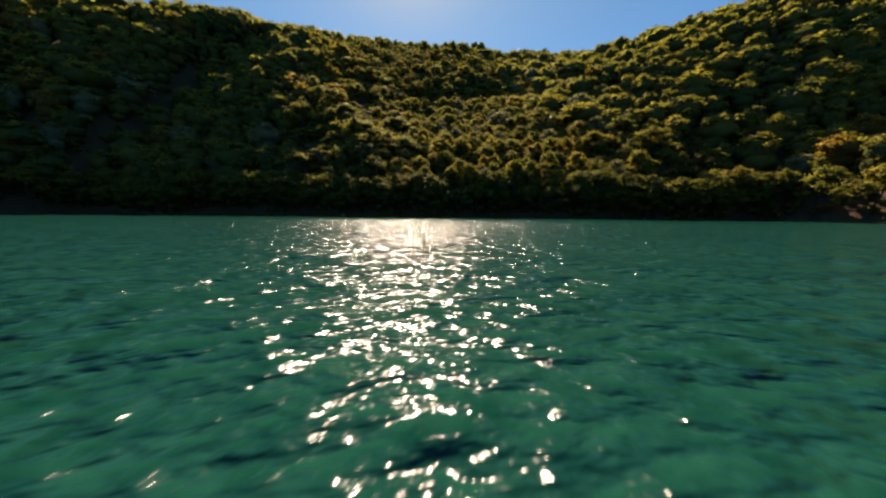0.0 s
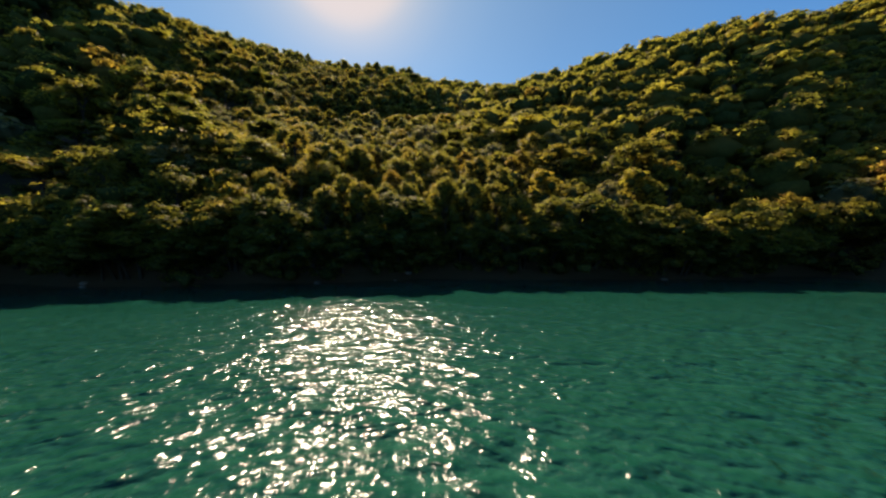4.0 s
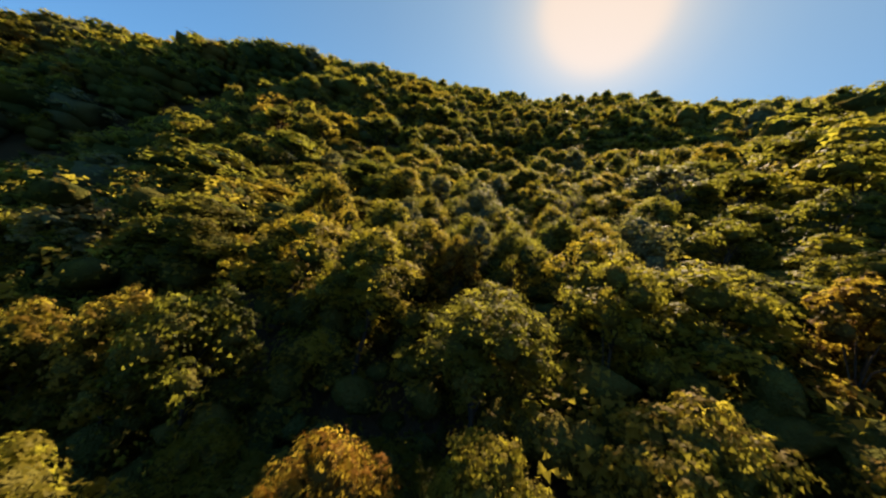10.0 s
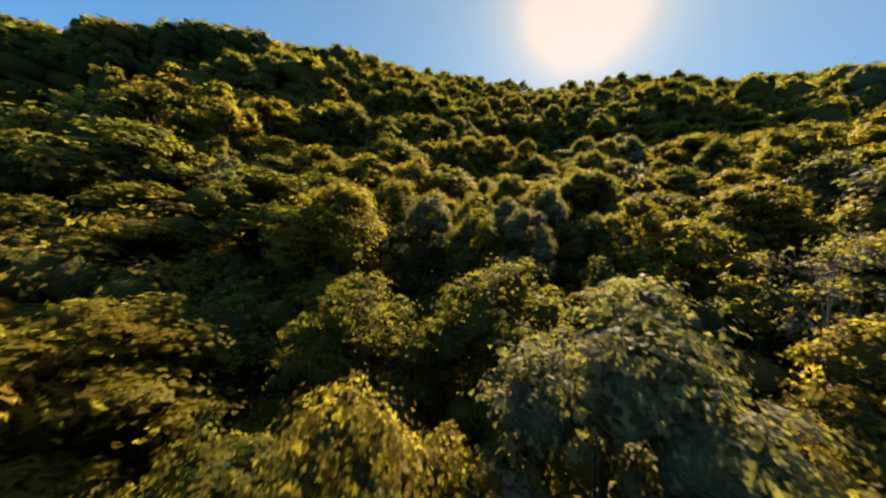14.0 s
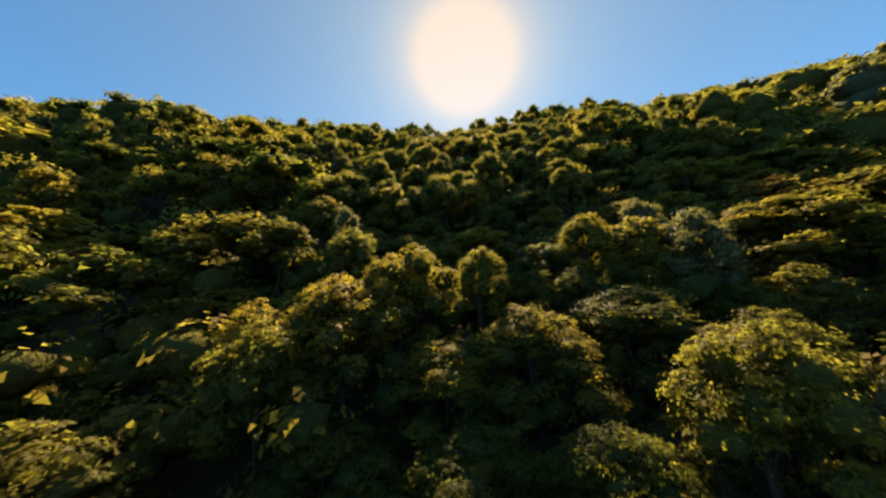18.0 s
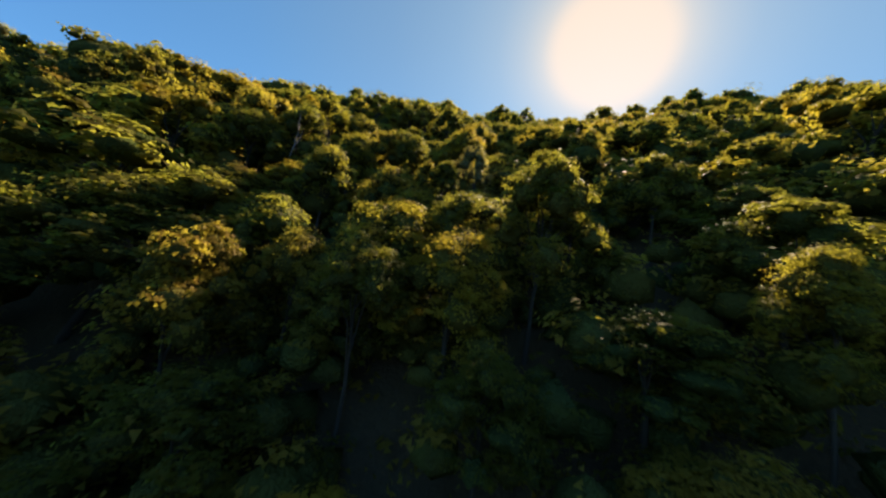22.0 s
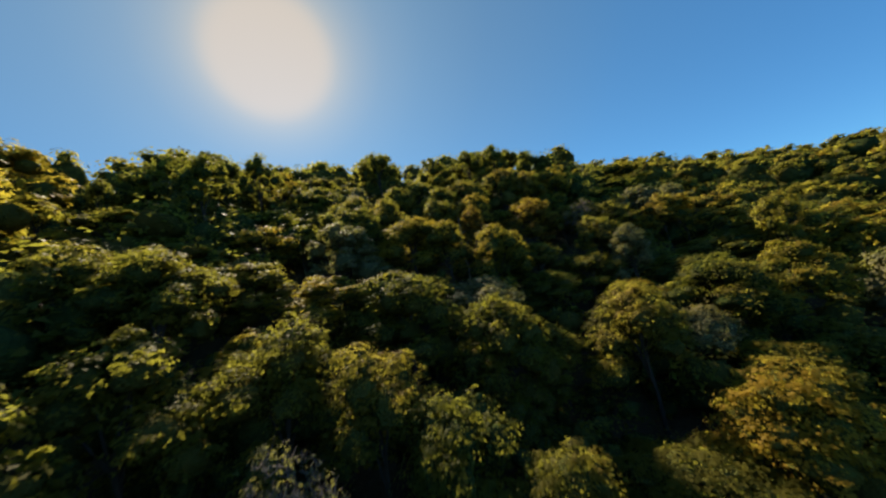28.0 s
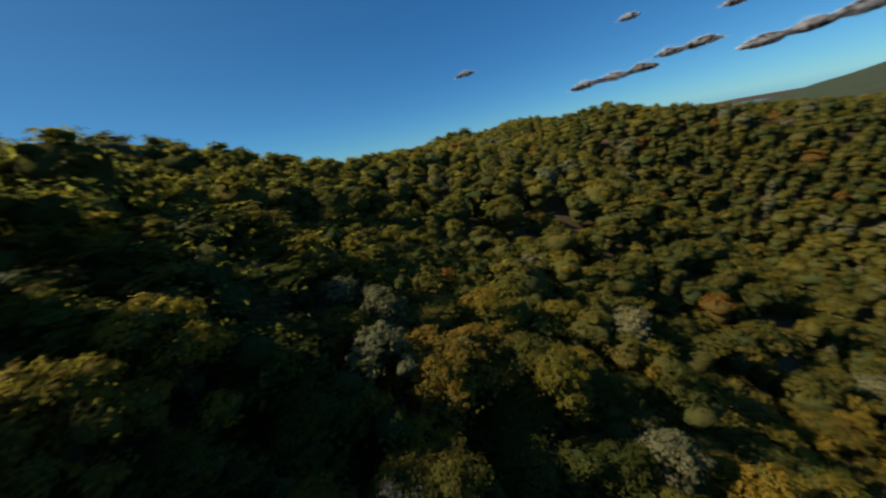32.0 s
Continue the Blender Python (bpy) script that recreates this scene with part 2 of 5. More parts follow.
# Local rises and hollows along the ravine, 20 m apart, from (-100, 110).
RISES = np.array((
    (0.3, -0.1, -1.2, -2.4, 0.2, -2.3, 5.2, 0.2),
    (1.9, 0.4, -4.6, 0.4, 0.9, 7.2, 4.1, 0.1),
    (1.3, 1.6, 1.0, -1.1, -0.2, 0.1, -2.0, -0.0),
    (-0.5, 0.2, 0.1, 0.2, 2.6, -0.2, -1.4, 0.0),
    (0.6, 2.2, -1.7, -4.6, 2.1, 4.6, 1.2, 0.2),
    (0.0, -2.3, 3.8, -2.9, -4.8, -0.7, -0.7, -1.8),
    (-0.0, -1.6, -0.8, -6.8, 4.5, 2.8, -2.6, -1.6),
    (-0.0, -0.5, 6.1, -0.5, -0.3, 4.9, -1.2, 3.4),
), float)
ROOF_HEIGHT = 8.5


def spline_weight(u):
    u = np.abs(u)
    return np.where(u < 1, (4 - 6 * u**2 + 3 * u**3) / 6, np.where(u < 2, (2 - u) ** 3 / 6, 0))


def surface(knots, x0, y0, step, x, y):
    ny, nx = knots.shape
    wx = spline_weight((np.asarray(x, float)[..., None] - x0) / step - np.arange(nx))
    wy = spline_weight((np.asarray(y, float)[..., None] - y0) / step - np.arange(ny))
    return np.einsum("...j,...i,ji->...", wy, wx, knots)


def roof(x, y):
    """Height of the tree tops over the ground plan."""
    x, y = np.asarray(x, float), np.asarray(y, float)
    hills = surface(ROOF, -225, 25, 50, np.clip(x, -205, 275), np.clip(y, 72, 325)) + surface(RISES, -100, 110, 20, x, y)
    headland = np.clip(96 + np.where(y > 40, 0.06, 0.08) * (y - 40), 30, 114) * np.exp(-(((np.minimum(x, 185) - 185) / 62) ** 2)) * (1 - 0.06 * np.cos(x / 60) * np.sin(y / 70))
    reach = np.clip((x - 90) / 25, 0, 1) * np.clip((170 - y) / 60, 0, 1)
    low = np.where(x > 0, np.clip(11 + 0.14 * (y - shore(x)), 0, 34), np.clip(11 + 0.4 * (y - shore(x)), 0, 80)) * np.clip((np.maximum(x - 55, -x - 98)) / 5, 0, 1)
    hills = np.where(y < 73, low, np.minimum(hills, 12 + (0.4 + 0.3 * np.clip((-x - 15) / 15, 0, 1) + 0.13 * np.clip((-x - 35) / 20, 0, 1)) * np.clip(y - shore(x), 0, 200) + 0.016 * np.clip((x + 55) / 20, 0.06, 1) * np.clip(y - shore(x), 0, 200) ** 2))
    return hills * (1 - reach) + np.maximum(hills, headland) * reach


def shore(x):
    """Where the bank meets the water."""
    x = np.asarray(x, float)
    return 73.0 + 1.6 * np.sin(x / 9.0 + 0.7) + 0.9 * np.sin(x / 3.7) - 3.0 * np.clip(np.maximum(x - 58, -x - 100), 0, 120)


def ground_height(x, y):
    x, y = np.asarray(x, float), np.asarray(y, float)
    inland = y - shore(x)
    up = np.clip(inland / 12, 0, 1)
    land = np.maximum(roof(x, y) - ROOF_HEIGHT - 2.5 * (1 - up), 0.35 + 0.3 * np.clip(inland, 0, 12)) + 0.35 * np.sin(x / 3.1) * np.sin(y / 2.7 + x / 7)
    fall = np.clip((np.hypot(np.clip(np.abs(x - 50) - 230, 0, None), np.clip(y - 320, 0, None))) / 900, 0, 1)
    land = land * (1 - 0.6 * fall)
    bank = np.clip((inland + 0.6) / 1.6, 0, 1)
    bed = np.clip(-0.35 + 0.25 * inland, -5, 0)
    return np.where(inland > -0.6, bed * (1 - bank) + land * bank, bed)


def fast_mesh(name, verts, quads=None, tris=None, mat=None, smooth=False):
    """A mesh from arrays."""
    me = bpy.data.meshes.new(name)
    quads = np.zeros((0, 4), int) if quads is None else np.asarray(quads)
    tris = np.zeros((0, 3), int) if tris is None else np.asarray(tris)
    me.vertices.add(len(verts))
    me.vertices.foreach_set("co", np.ascontiguousarray(verts, dtype=np.float32).ravel())
    loops = np.concatenate([quads.ravel(), tris.ravel()]).astype(np.int32)
    me.loops.add(len(loops))
    me.loops.foreach_set("vertex_index", loops)
    starts = np.concatenate([np.arange(len(quads)) * 4, 4 * len(quads) + np.arange(len(tris)) * 3]).astype(np.int32)
    me.polygons.add(len(starts))
    me.polygons.foreach_set("loop_start", starts)
    if smooth:
        me.polygons.foreach_set("use_smooth", np.ones(len(starts), bool))
    me.update(calc_edges=True)
    me.validate()
    if mat is not None:
        me.materials.append(mat)
    return me


def sheet(name, xs, ys, height, mat):
    gx, gy = np.meshgrid(xs, ys)
    verts = np.stack([gx, gy, height(gx, gy)], -1).reshape(-1, 3)
    nx, ny = len(xs), len(ys)
    i = (np.arange(ny - 1)[:, None] * nx + np.arange(nx - 1)[None]).ravel()
    quads = np.stack([i, i + 1, i + nx + 1, i + nx], 1)
    return new(name, fast_mesh(name, verts, quads, None, mat, True))


far = np.array([1.0, 1.08, 1.25, 1.6, 2.2, 3.4, 5.5, 9.0, 14.0])
xs = np.concatenate([-260 * far[:0:-1], np.arange(-260, 320.1, 4), 320 * far[1:]])
ys = np.concatenate([60 - 240 * far[:0:-1], np.arange(-180, 60, 8), np.arange(60, 100, 1.5), np.arange(100, 340.1, 4), 340 * far[1:]])
tagged(sheet("ground", xs, ys, ground_height, EARTH), "dark leaf-littered soil of the wooded slopes", "ground", kind="structure")


def wave_height(x, y):
    return 0.035 * np.sin(1.15 * y + 0.35 * x + 1.3 * np.sin(x / 6)) + 0.03 * np.sin(0.8 * x + 1.9 * y) + 0.02 * np.sin(2.6 * y - 1.1 * x)


wx = np.concatenate([-60 * far[:0:-1] * 3, np.arange(-100, 110.1, 0.8), 110 * far[1:] * 2])
wy = np.concatenate([-20 - 150 * far[:0:-1], np.arange(-14, 84, 0.5)])
tagged(sheet("water", wx, wy, lambda x, y: wave_height(x, y) * (np.abs(x) < 100), WATER), "rippled opaque emerald-green lake water", "water", kind="structure")

# ---- trees ----
rng = np.random.default_rng(7)


def ico(level):
    bm = bmesh.new()
    bmesh.ops.create_icosphere(bm, subdivisions=level, radius=1)
    v = np.array([p.co[:] for p in bm.verts])
    f = np.array([[q.index for q in p.verts] for p in bm.faces])
    bm.free()
    return v, f


ICO0, ICO1 = ico(1), ico(2)


def tube(points, radii, sides=6):
    """A tapered limb along some points."""
    points, verts, quads = np.asarray(points, float), [], []
    for k, (p, r) in enumerate(zip(points, radii)):
        way = points[min(k + 1, len(points) - 1)] - points[max(k - 1, 0)]
        way = way / (np.linalg.norm(way) + 1e-9)
        side = np.cross(way, (0.3, 0.9, 0.1))
        side /= np.linalg.norm(side) + 1e-9
        up = np.cross(way, side)
        a = np.arange(sides) * 2 * np.pi / sides
        verts.append(p + r * (np.cos(a)[:, None] * side + np.sin(a)[:, None] * up))
        if k:
            j = np.arange(sides)
            b = sides * (k - 1)
            quads.append(np.stack([b + j, b + (j + 1) % sides, b + sides + (j + 1) % sides, b + sides + j], 1))
    return np.concatenate(verts), np.concatenate(quads)


def joined(pieces):
    """Several (verts, faces) as one pair."""
    verts, faces, k = [], [], 0
    for v, f in pieces:
        verts.append(v)
        faces.append(f + k)
        k += len(v)
    return np.concatenate(verts), np.concatenate(faces)


def lobes_of(r, height, width, mains, subs, depth=0.5):
    """Centres and radii of a crown's foliage masses: the large ones of an uneven dome that hangs down over the given share of the height, and the lesser ones that sit on them."""
    lean, bulge = r.uniform(0, 6.28), r.uniform(0.05, 0.25)
    large = [(r.normal(0, 0.08 * width), r.normal(0, 0.08 * width), height - 0.34 * width, 0.34 * width)]
    for k in range(mains):
        level = (k + 0.5) / mains
        a = k * 2.4 + r.uniform(-0.5, 0.5)
        size = width * r.uniform(0.24, 0.37)
        reach = 1 + bulge * np.cos(a - lean) + 0.1 * np.cos(3 * a + 2 * lean)
        out = 0.25 + 0.75 * level ** 0.6
        d = (width - 0.8 * size) * out * r.uniform(0.82, 1.06) * reach
        fall = 1 - math.sqrt(1 - 0.96 * out ** 2) + 0.35 * max(0, level - 0.75)
        large.append((d * np.cos(a), d * np.sin(a), height * (1 - depth * fall) - size * r.uniform(0.8, 1.2), size))
    large = np.array(large)
    n = len(large) * subs
    on = large[np.arange(n) % len(large)]
    way = r.normal(size=(n, 3)) + (0, 0, 0.55)
    way[:, :2] += 0.5 * on[:, :2] / width
    way /= np.linalg.norm(way, axis=1)[:, None]
    size = on[:, 3] * r.uniform(0.27, 0.46, n)
    small = np.column_stack([on[:, :3] + way * (on[:, 3] * 0.92 - 0.25 * size)[:, None] * (1, 1, 0.85), size])
    drop = max(0, (small[:, 2] + 0.95 * small[:, 3]).max() - height)
    large[:, 2] -= drop
    small[:, 2] -= drop
    return large, small


def leaf_cards(r, lobes, count, size, clumps=9, slim=0.6, quads=True):
    """Leaf sprays gathered in clumps on the skins of the foliage masses, thickest on the upper side."""
    share = lobes[:, 3] ** 2
    total = max(6, int(clumps * len(lobes)))
    which = r.choice(len(lobes), total, p=share / share.sum())
    way = r.normal(size=(total, 3))
    way[:, 2] = way[:, 2] * 0.8 + 0.5
    way /= np.linalg.norm(way, axis=1)[:, None]
    rad = lobes[which, 3] * r.uniform(0.72, 1.12, total)
    middle = lobes[which, :3] + way * rad[:, None] * (1, 1, 0.8)
    reach = 0.34 * lobes[which, 3] * r.uniform(0.6, 1.4, total) + 0.6 * size
    pick = r.integers(0, total, count)
    off = r.normal(size=(count, 3))
    off /= np.linalg.norm(off, axis=1)[:, None]
    off *= r.uniform(0.2, 1.0, (count, 1)) ** 0.5
    off[:, 2] = 0.55 * np.abs(off[:, 2]) - 0.25 * (off[:, 0] ** 2 + off[:, 1] ** 2)
    mid = middle[pick] + off * reach[pick][:, None] * 1.25
    nor = way[pick] * 0.6 + off * 0.55 + r.normal(0, 0.13, (count, 3)) + (0, 0, 0.35)
    nor /= np.linalg.norm(nor, axis=1)[:, None]
    u = np.cross(nor, r.normal(size=(count, 3)))
    u /= np.linalg.norm(u, axis=1)[:, None]
    v = np.cross(nor, u)
    s = size * r.uniform(0.6, 1.35, count)[:, None]
    if quads:
        verts = np.stack([mid - u * s, mid - v * s * slim + nor * s * 0.18, mid + u * s - nor * s * 0.15, mid + v * s * slim + nor * s * 0.18], 1)
        return verts.reshape(-1, 3), np.arange(4 * count).reshape(-1, 4)
    verts = np.stack([mid - u * s, mid + u * s * 0.8 - v * s * 0.7, mid + u * s * 0.25 + v * s * 0.95], 1)
    return verts.reshape(-1, 3), np.arange(3 * count).reshape(-1, 3)


def hull(r, lobes, shape, fill=0.86, rough=0.2):
    """The dense inner foliage: a knobbly skin inside each mass."""
    v, f = shape
    return joined([(v * (1 + r.normal(0, rough, (len(v), 1))) * size * fill * (1, 1, 0.85) + (x, y, z), f) for x, y, z, size in lobes])


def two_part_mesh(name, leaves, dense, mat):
    """Leaf sprays in one leaf material round an inner mass in its darkened copy."""
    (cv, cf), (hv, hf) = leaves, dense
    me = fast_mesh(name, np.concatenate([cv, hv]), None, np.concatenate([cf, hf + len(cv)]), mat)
    me.materials.append(SHADED_INNER[mat.name])
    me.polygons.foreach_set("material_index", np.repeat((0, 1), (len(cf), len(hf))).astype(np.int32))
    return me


def crown_mesh(name, r, lobes, cards, size, mat, clumps):
    """Leaf sprays outside, the close inner foliage under them."""
    large, small = lobes
    a = leaf_cards(r, small, int(cards * 0.72), size, clumps, 0.6, False)
    b = leaf_cards(r, large, cards - int(cards * 0.72), size * 1.1, clumps * 5, 0.6, False)
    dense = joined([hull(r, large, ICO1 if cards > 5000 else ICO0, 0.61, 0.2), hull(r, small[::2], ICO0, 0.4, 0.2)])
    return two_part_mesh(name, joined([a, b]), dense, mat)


def trunk_mesh(name, r, lobes, height, mat, thick=0.16, most=6):
    top = np.array([r.normal(0, 0.3), r.normal(0, 0.3), 0.5 * height])
    bits = [tube([(0, 0, -1.2), (0, 0, 0.1), top * 0.5 + (0.1, 0, 0), top], (thick * 1.6, thick * 1.15, thick * 0.9, thick * 0.6), 7)]
    for x, y, z, s in lobes[:most]:
        a = top * r.uniform(0.6, 1.0)
        b = np.array([x, y, z])
        c = a + (b - a) * (0.3, 0.3, 0.5) + r.normal(0, 0.16, 3)
        d = a + (b - a) * (0.72, 0.72, 0.8) + r.normal(0, 0.16, 3)
        bits.append(tube([a, c, d, b + (0, 0, 0.3 * s)], (thick * 0.5, thick * 0.36, thick * 0.2, thick * 0.06), 5))
    v, q = joined(bits)
    return fast_mesh(name, v, q, None, mat, True)


def twig_mesh(name, r, lobes, count, mat):
    """A bare or thinning top: crooked twigs that fork finely through the crown's masses."""
    bits = []
    for k in range(count):
        x, y, z, s = lobes[r.integers(len(lobes))]
        way = r.normal(size=3) * (1, 1, 0.6) + (0, 0, 0.7)
        way /= np.linalg.norm(way)
        a = np.array([x, y, z]) - (0, 0, 0.5 * s)
        b = a + way * s * r.uniform(0.4, 0.7) + r.normal(0, 0.12, 3)
        bits.append(tube([a, b, b + (way + r.normal(0, 0.45, 3)) * s * 0.5], (0.03, 0.018, 0.006), 3))
        for _ in range(4):
            w2 = way + r.normal(0, 0.7, 3)
            c = a + (b - a) * r.uniform(0.3, 1.0)
            bits.append(tube([c, c + w2 * s * 0.25 + r.normal(0, 0.05, 3), c + (w2 + r.normal(0, 0.4, 3)) * s * 0.45], (0.012, 0.008, 0.004), 3))
    v, q = joined(bits)
    return fast_mesh(name, v, q, None, mat)


KINDS = {  # name, label, group
    "green": ("dark_green_tree", "broad oak-like tree with dense dark green leaves on the slope", "dark green trees"),
    "olive": ("olive_green_tree", "broadleaf tree with olive-green early autumn foliage on the slope", "olive-green trees"),
    "yellow": ("yellowing_tree", "broadleaf tree turning golden yellow-green on the wooded slope", "yellowing trees"),
    "rust": ("orange_tree", "tree with rust-orange autumn foliage among the green wood", "orange autumn trees"),
    "silver": ("silver_leaved_tree", "tree with pale silver-green foliage among darker trees", "silver-leaved trees"),
    "bare": ("bare_tree", "half-bare tree with pale grey twigs and few leaves", "half-bare trees"),
}
SHAPES = 3


def model(kind, detail, number):
    """The shared meshes of one tree shape: {part name: mesh}, its height and its width."""
    r = np.random.default_rng(1000 * detail + 17 * number + 131 * list(KINDS).index(kind))
    height, width = 8.5, 3.6
    lobes = lobes_of(r, height, width, (15, 13, 11)[detail], (7, 6, 5)[detail], r.uniform(0.6, 0.75))
    large, small = lobes
    if kind == "bare":
        few = leaf_cards(r, small, (1500, 900, 350)[detail], (0.06, 0.08, 0.16)[detail], 4)
        parts = {"trunk": trunk_mesh("trunk", r, large, height, TWIG_BARK, 0.12, 9), "twig_crown": twig_mesh("twig_crown", r, small, (330, 200, 90)[detail], TWIG_BARK), "foliage": fast_mesh("foliage", *few, None, LEAVES["silver"])}
    else:
        cards, size, clumps = ((20500, 0.063, 8), (10200, 0.085, 7), (4600, 0.13, 6))[detail]
        parts = {"trunk": trunk_mesh("trunk", r, large, height, BARK, 0.13), "crown": crown_mesh("crown", r, lobes, cards, size, LEAVES[kind], clumps)}
    return parts, height, width


MODELS = {(kind, detail): [model(kind, detail, k) for k in range(SHAPES if detail == 0 else SHAPES - 1)] for kind in KINDS for detail in (0, 1, 2)}


def plant(kind, detail, x, y, top, wide, number, lean=0.0):
    """A tree of its own, whose top reaches the given height and whose crown is so many metres across from middle to edge."""
    shapes = MODELS[kind, detail]
    parts, height, width = shapes[number % len(shapes)]
    z = float(ground_height(x, y))
    tall = max(4.0, top - z) / height
    name, label, group = KINDS[kind]
    tree = new(name)
    turn = rng.uniform(0, 2 * math.pi)
    tree.matrix_world = Matrix.Translation((x, y, z))
    tagged(tree, label, "tree", group)
    deep = min(tall, max(1.2 * wide / width, (0.4 if wide < 1.3 else 0.8 if kind == "green" else 0.68) * tall))
    for part_name, me in parts.items():
        ob = new(part_name, me)
        ob.parent = tree
        if part_name == "trunk":
            ob.scale, ob.rotation_euler = (wide / width, wide / width, tall), (math.atan2(lean, 0.7 * height * tall), 0, 0 if lean else turn)
        else:
            ob.scale, ob.location, ob.rotation_euler = (wide / width, wide / width, deep), (0, -lean, height * (tall - deep)), (0, 0, turn)
        if part_name == "foliage":
            tagged(ob, kind="stuff")
    return tree


CORRIDOR = np.array(((5, 60), (6, 68), (0, 84), (-8, 97), (-16, 107), (-18, 125), (-17, 140), (-24, 155), (-35, 165), (-42, 176), (-40, 186), (-34, 196), (-26, 207)), float)


def from_corridor(x, y):
    """Distance in plan from the line of the ravine."""
    p, best = np.stack([np.asarray(x, float), np.asarray(y, float)], -1), 1e9
    for a, b in zip(CORRIDOR[:-1], CORRIDOR[1:]):
        d = b - a
        s = np.clip((p - a) @ d / (d @ d), 0, 1)
        best = np.minimum(best, np.linalg.norm(p - a - s[..., None] * d, axis=-1))
    return best


def kind_at(x, y, near=False):
    """Mixed wood: drifts of one colour, odd trees between."""
    drift = noise.noise(Vector((x / 22, y / 22, 3.1))) + 0.8 * rng.normal()
    u = rng.uniform() + (1 if near else 0)
    if u < 0.03:
        return "rust"
    if u < 0.07:
        return "silver"
    if u < 0.095:
        return "bare"
    return "green" if drift < -0.3 else "olive" if drift < 0.3 else "yellow"


far_trees = {k: [] for k in KINDS}
taken = {}


def room(x, y, wide, share=0.78):
    """Whether a crown finds room between its neighbours."""
    cx, cy = int(x // 11), int(y // 11)
    for i in (-1, 0, 1):
        for j in (-1, 0, 1):
            for u, v, w in taken.get((cx + i, cy + j), ()):
                if (u - x) ** 2 + (v - y) ** 2 < (share * (wide + w)) ** 2:
                    return False
    return True


def swell(x, y):
    """Taller timber on some knolls: extra height of the tree tops."""
    more = 0.0
    for cx, cy, reach, lift in ((-132, 116, 20, 3.6), (-192, 108, 25, 5.5), (-163, 104, 22, 3.5), (-47, 211, 8, 3.2), (-22, 230, 11, 4.2), (-108, 128, 14, 1.4), (54, 219, 22, -4.0), (12, 253, 21, -4.2), (-62, 208, 8, -2.6), (-52, 248, 14, -1.8), (74, 190, 16, 2.5), (224, 110, 34, 10.0), (272, 205, 16, 6.0)):
        more = more + lift * np.exp(-((x - cx) ** 2 + (y - cy) ** 2) / reach ** 2)
    return more


def settle_tree(kind, x, y, top, wide, lean=0.0):
    taken.setdefault((int(x // 11), int(y // 11)), []).append((x, y, wide))
    y = max(y, float(shore(x)) + 0.9)
    top = max(top, float(ground_height(x, y)) + 5.0)
    if -100 < x < 58 and y < 92:
        top = min(top, 0.87 * (y - lean - 60.2) + 0.3 * math.sin(2.1 * x))
    d = from_corridor(x, y)
    front = y - float(shore(x)) < 16 and (lean or abs(x - 5) < 50)
    number = int(rng.integers(0, SHAPES))
    detail = 0 if d < (11 if y > 160 else 7) else 1 if d < 19 else 2 if d < 40 or front else 3
    detail = max(detail, 1) if lean else detail
    if detail == 3:
        far_trees[kind].append((x, y, top, wide))
    else:
        plant(kind, detail, x, y, top, wide, number, lean)


# Trees that stand out, by stretch: kind, place, height of the top, reach of the crown.
RIM_CROWNS = (
    ("green", -2.6, 255.1, 123.4, 3.4),
    ("green", -28.5, 230.3, 111.7, 3.2),
    ("green", -22.5, 231.1, 112.6, 3.2),
    ("green", -16.9, 231.5, 113.2, 3.2),
    ("green", -10.3, 231.2, 111.3, 3.2),
)
BANK_CROWNS = (
    ("olive", 0.2, 74.7, 12.1, 2.1),
    ("yellow", 2.8, 76.8, 12.7, 1.4),
    ("yellow", 7.2, 77.8, 12.9, 2.0),
    ("yellow", 1.1, 77.6, 13.3, 1.8),
    ("yellow", -2.7, 73.2, 12.0, 2.1),
    ("yellow", -1.4, 76.6, 13.4, 2.0),
    ("yellow", 3.3, 81.3, 15.0, 1.4),
    ("yellow", -4.9, 75.4, 13.3, 2.3),
    ("olive", 11.0, 81.6, 14.5, 2.0),
    ("olive", -6.7, 73.0, 12.1, 2.3),
    ("olive", 4.9, 82.7, 14.7, 2.5),
    ("olive", 12.3, 82.4, 16.3, 1.5),
    ("olive", 7.4, 84.3, 16.6, 2.6),
    ("olive", 11.3, 84.5, 16.5, 3.1),
)
BANK_LOWER_CROWNS = (
    ("olive", 13.8, 85.7, 18.7, 2.8),
    ("yellow", -12.6, 73.0, 11.9, 2.1),
    ("olive", -11.3, 78.8, 15.4, 2.4),
    ("yellow", -5.1, 85.4, 19.9, 2.8),
    ("olive", -14.3, 77.1, 14.2, 2.6),
    ("yellow", 8.2, 91.2, 21.0, 3.8),
    ("yellow", -10.3, 85.3, 20.1, 3.5),
    ("rust", 13.0, 91.6, 21.2, 2.2),
    ("yellow", -18.9, 75.8, 13.9, 3.4),
    ("olive", -19.4, 84.2, 20.2, 4.9),
    ("olive", -25.0, 75.6, 14.9, 3.8),
    ("yellow", -26.1, 80.3, 19.0, 3.5),
    ("olive", 13.8, 116.2, 34.1, 4.9),
    ("green", -8.1, 80.0, 16.2, 2.6),
)
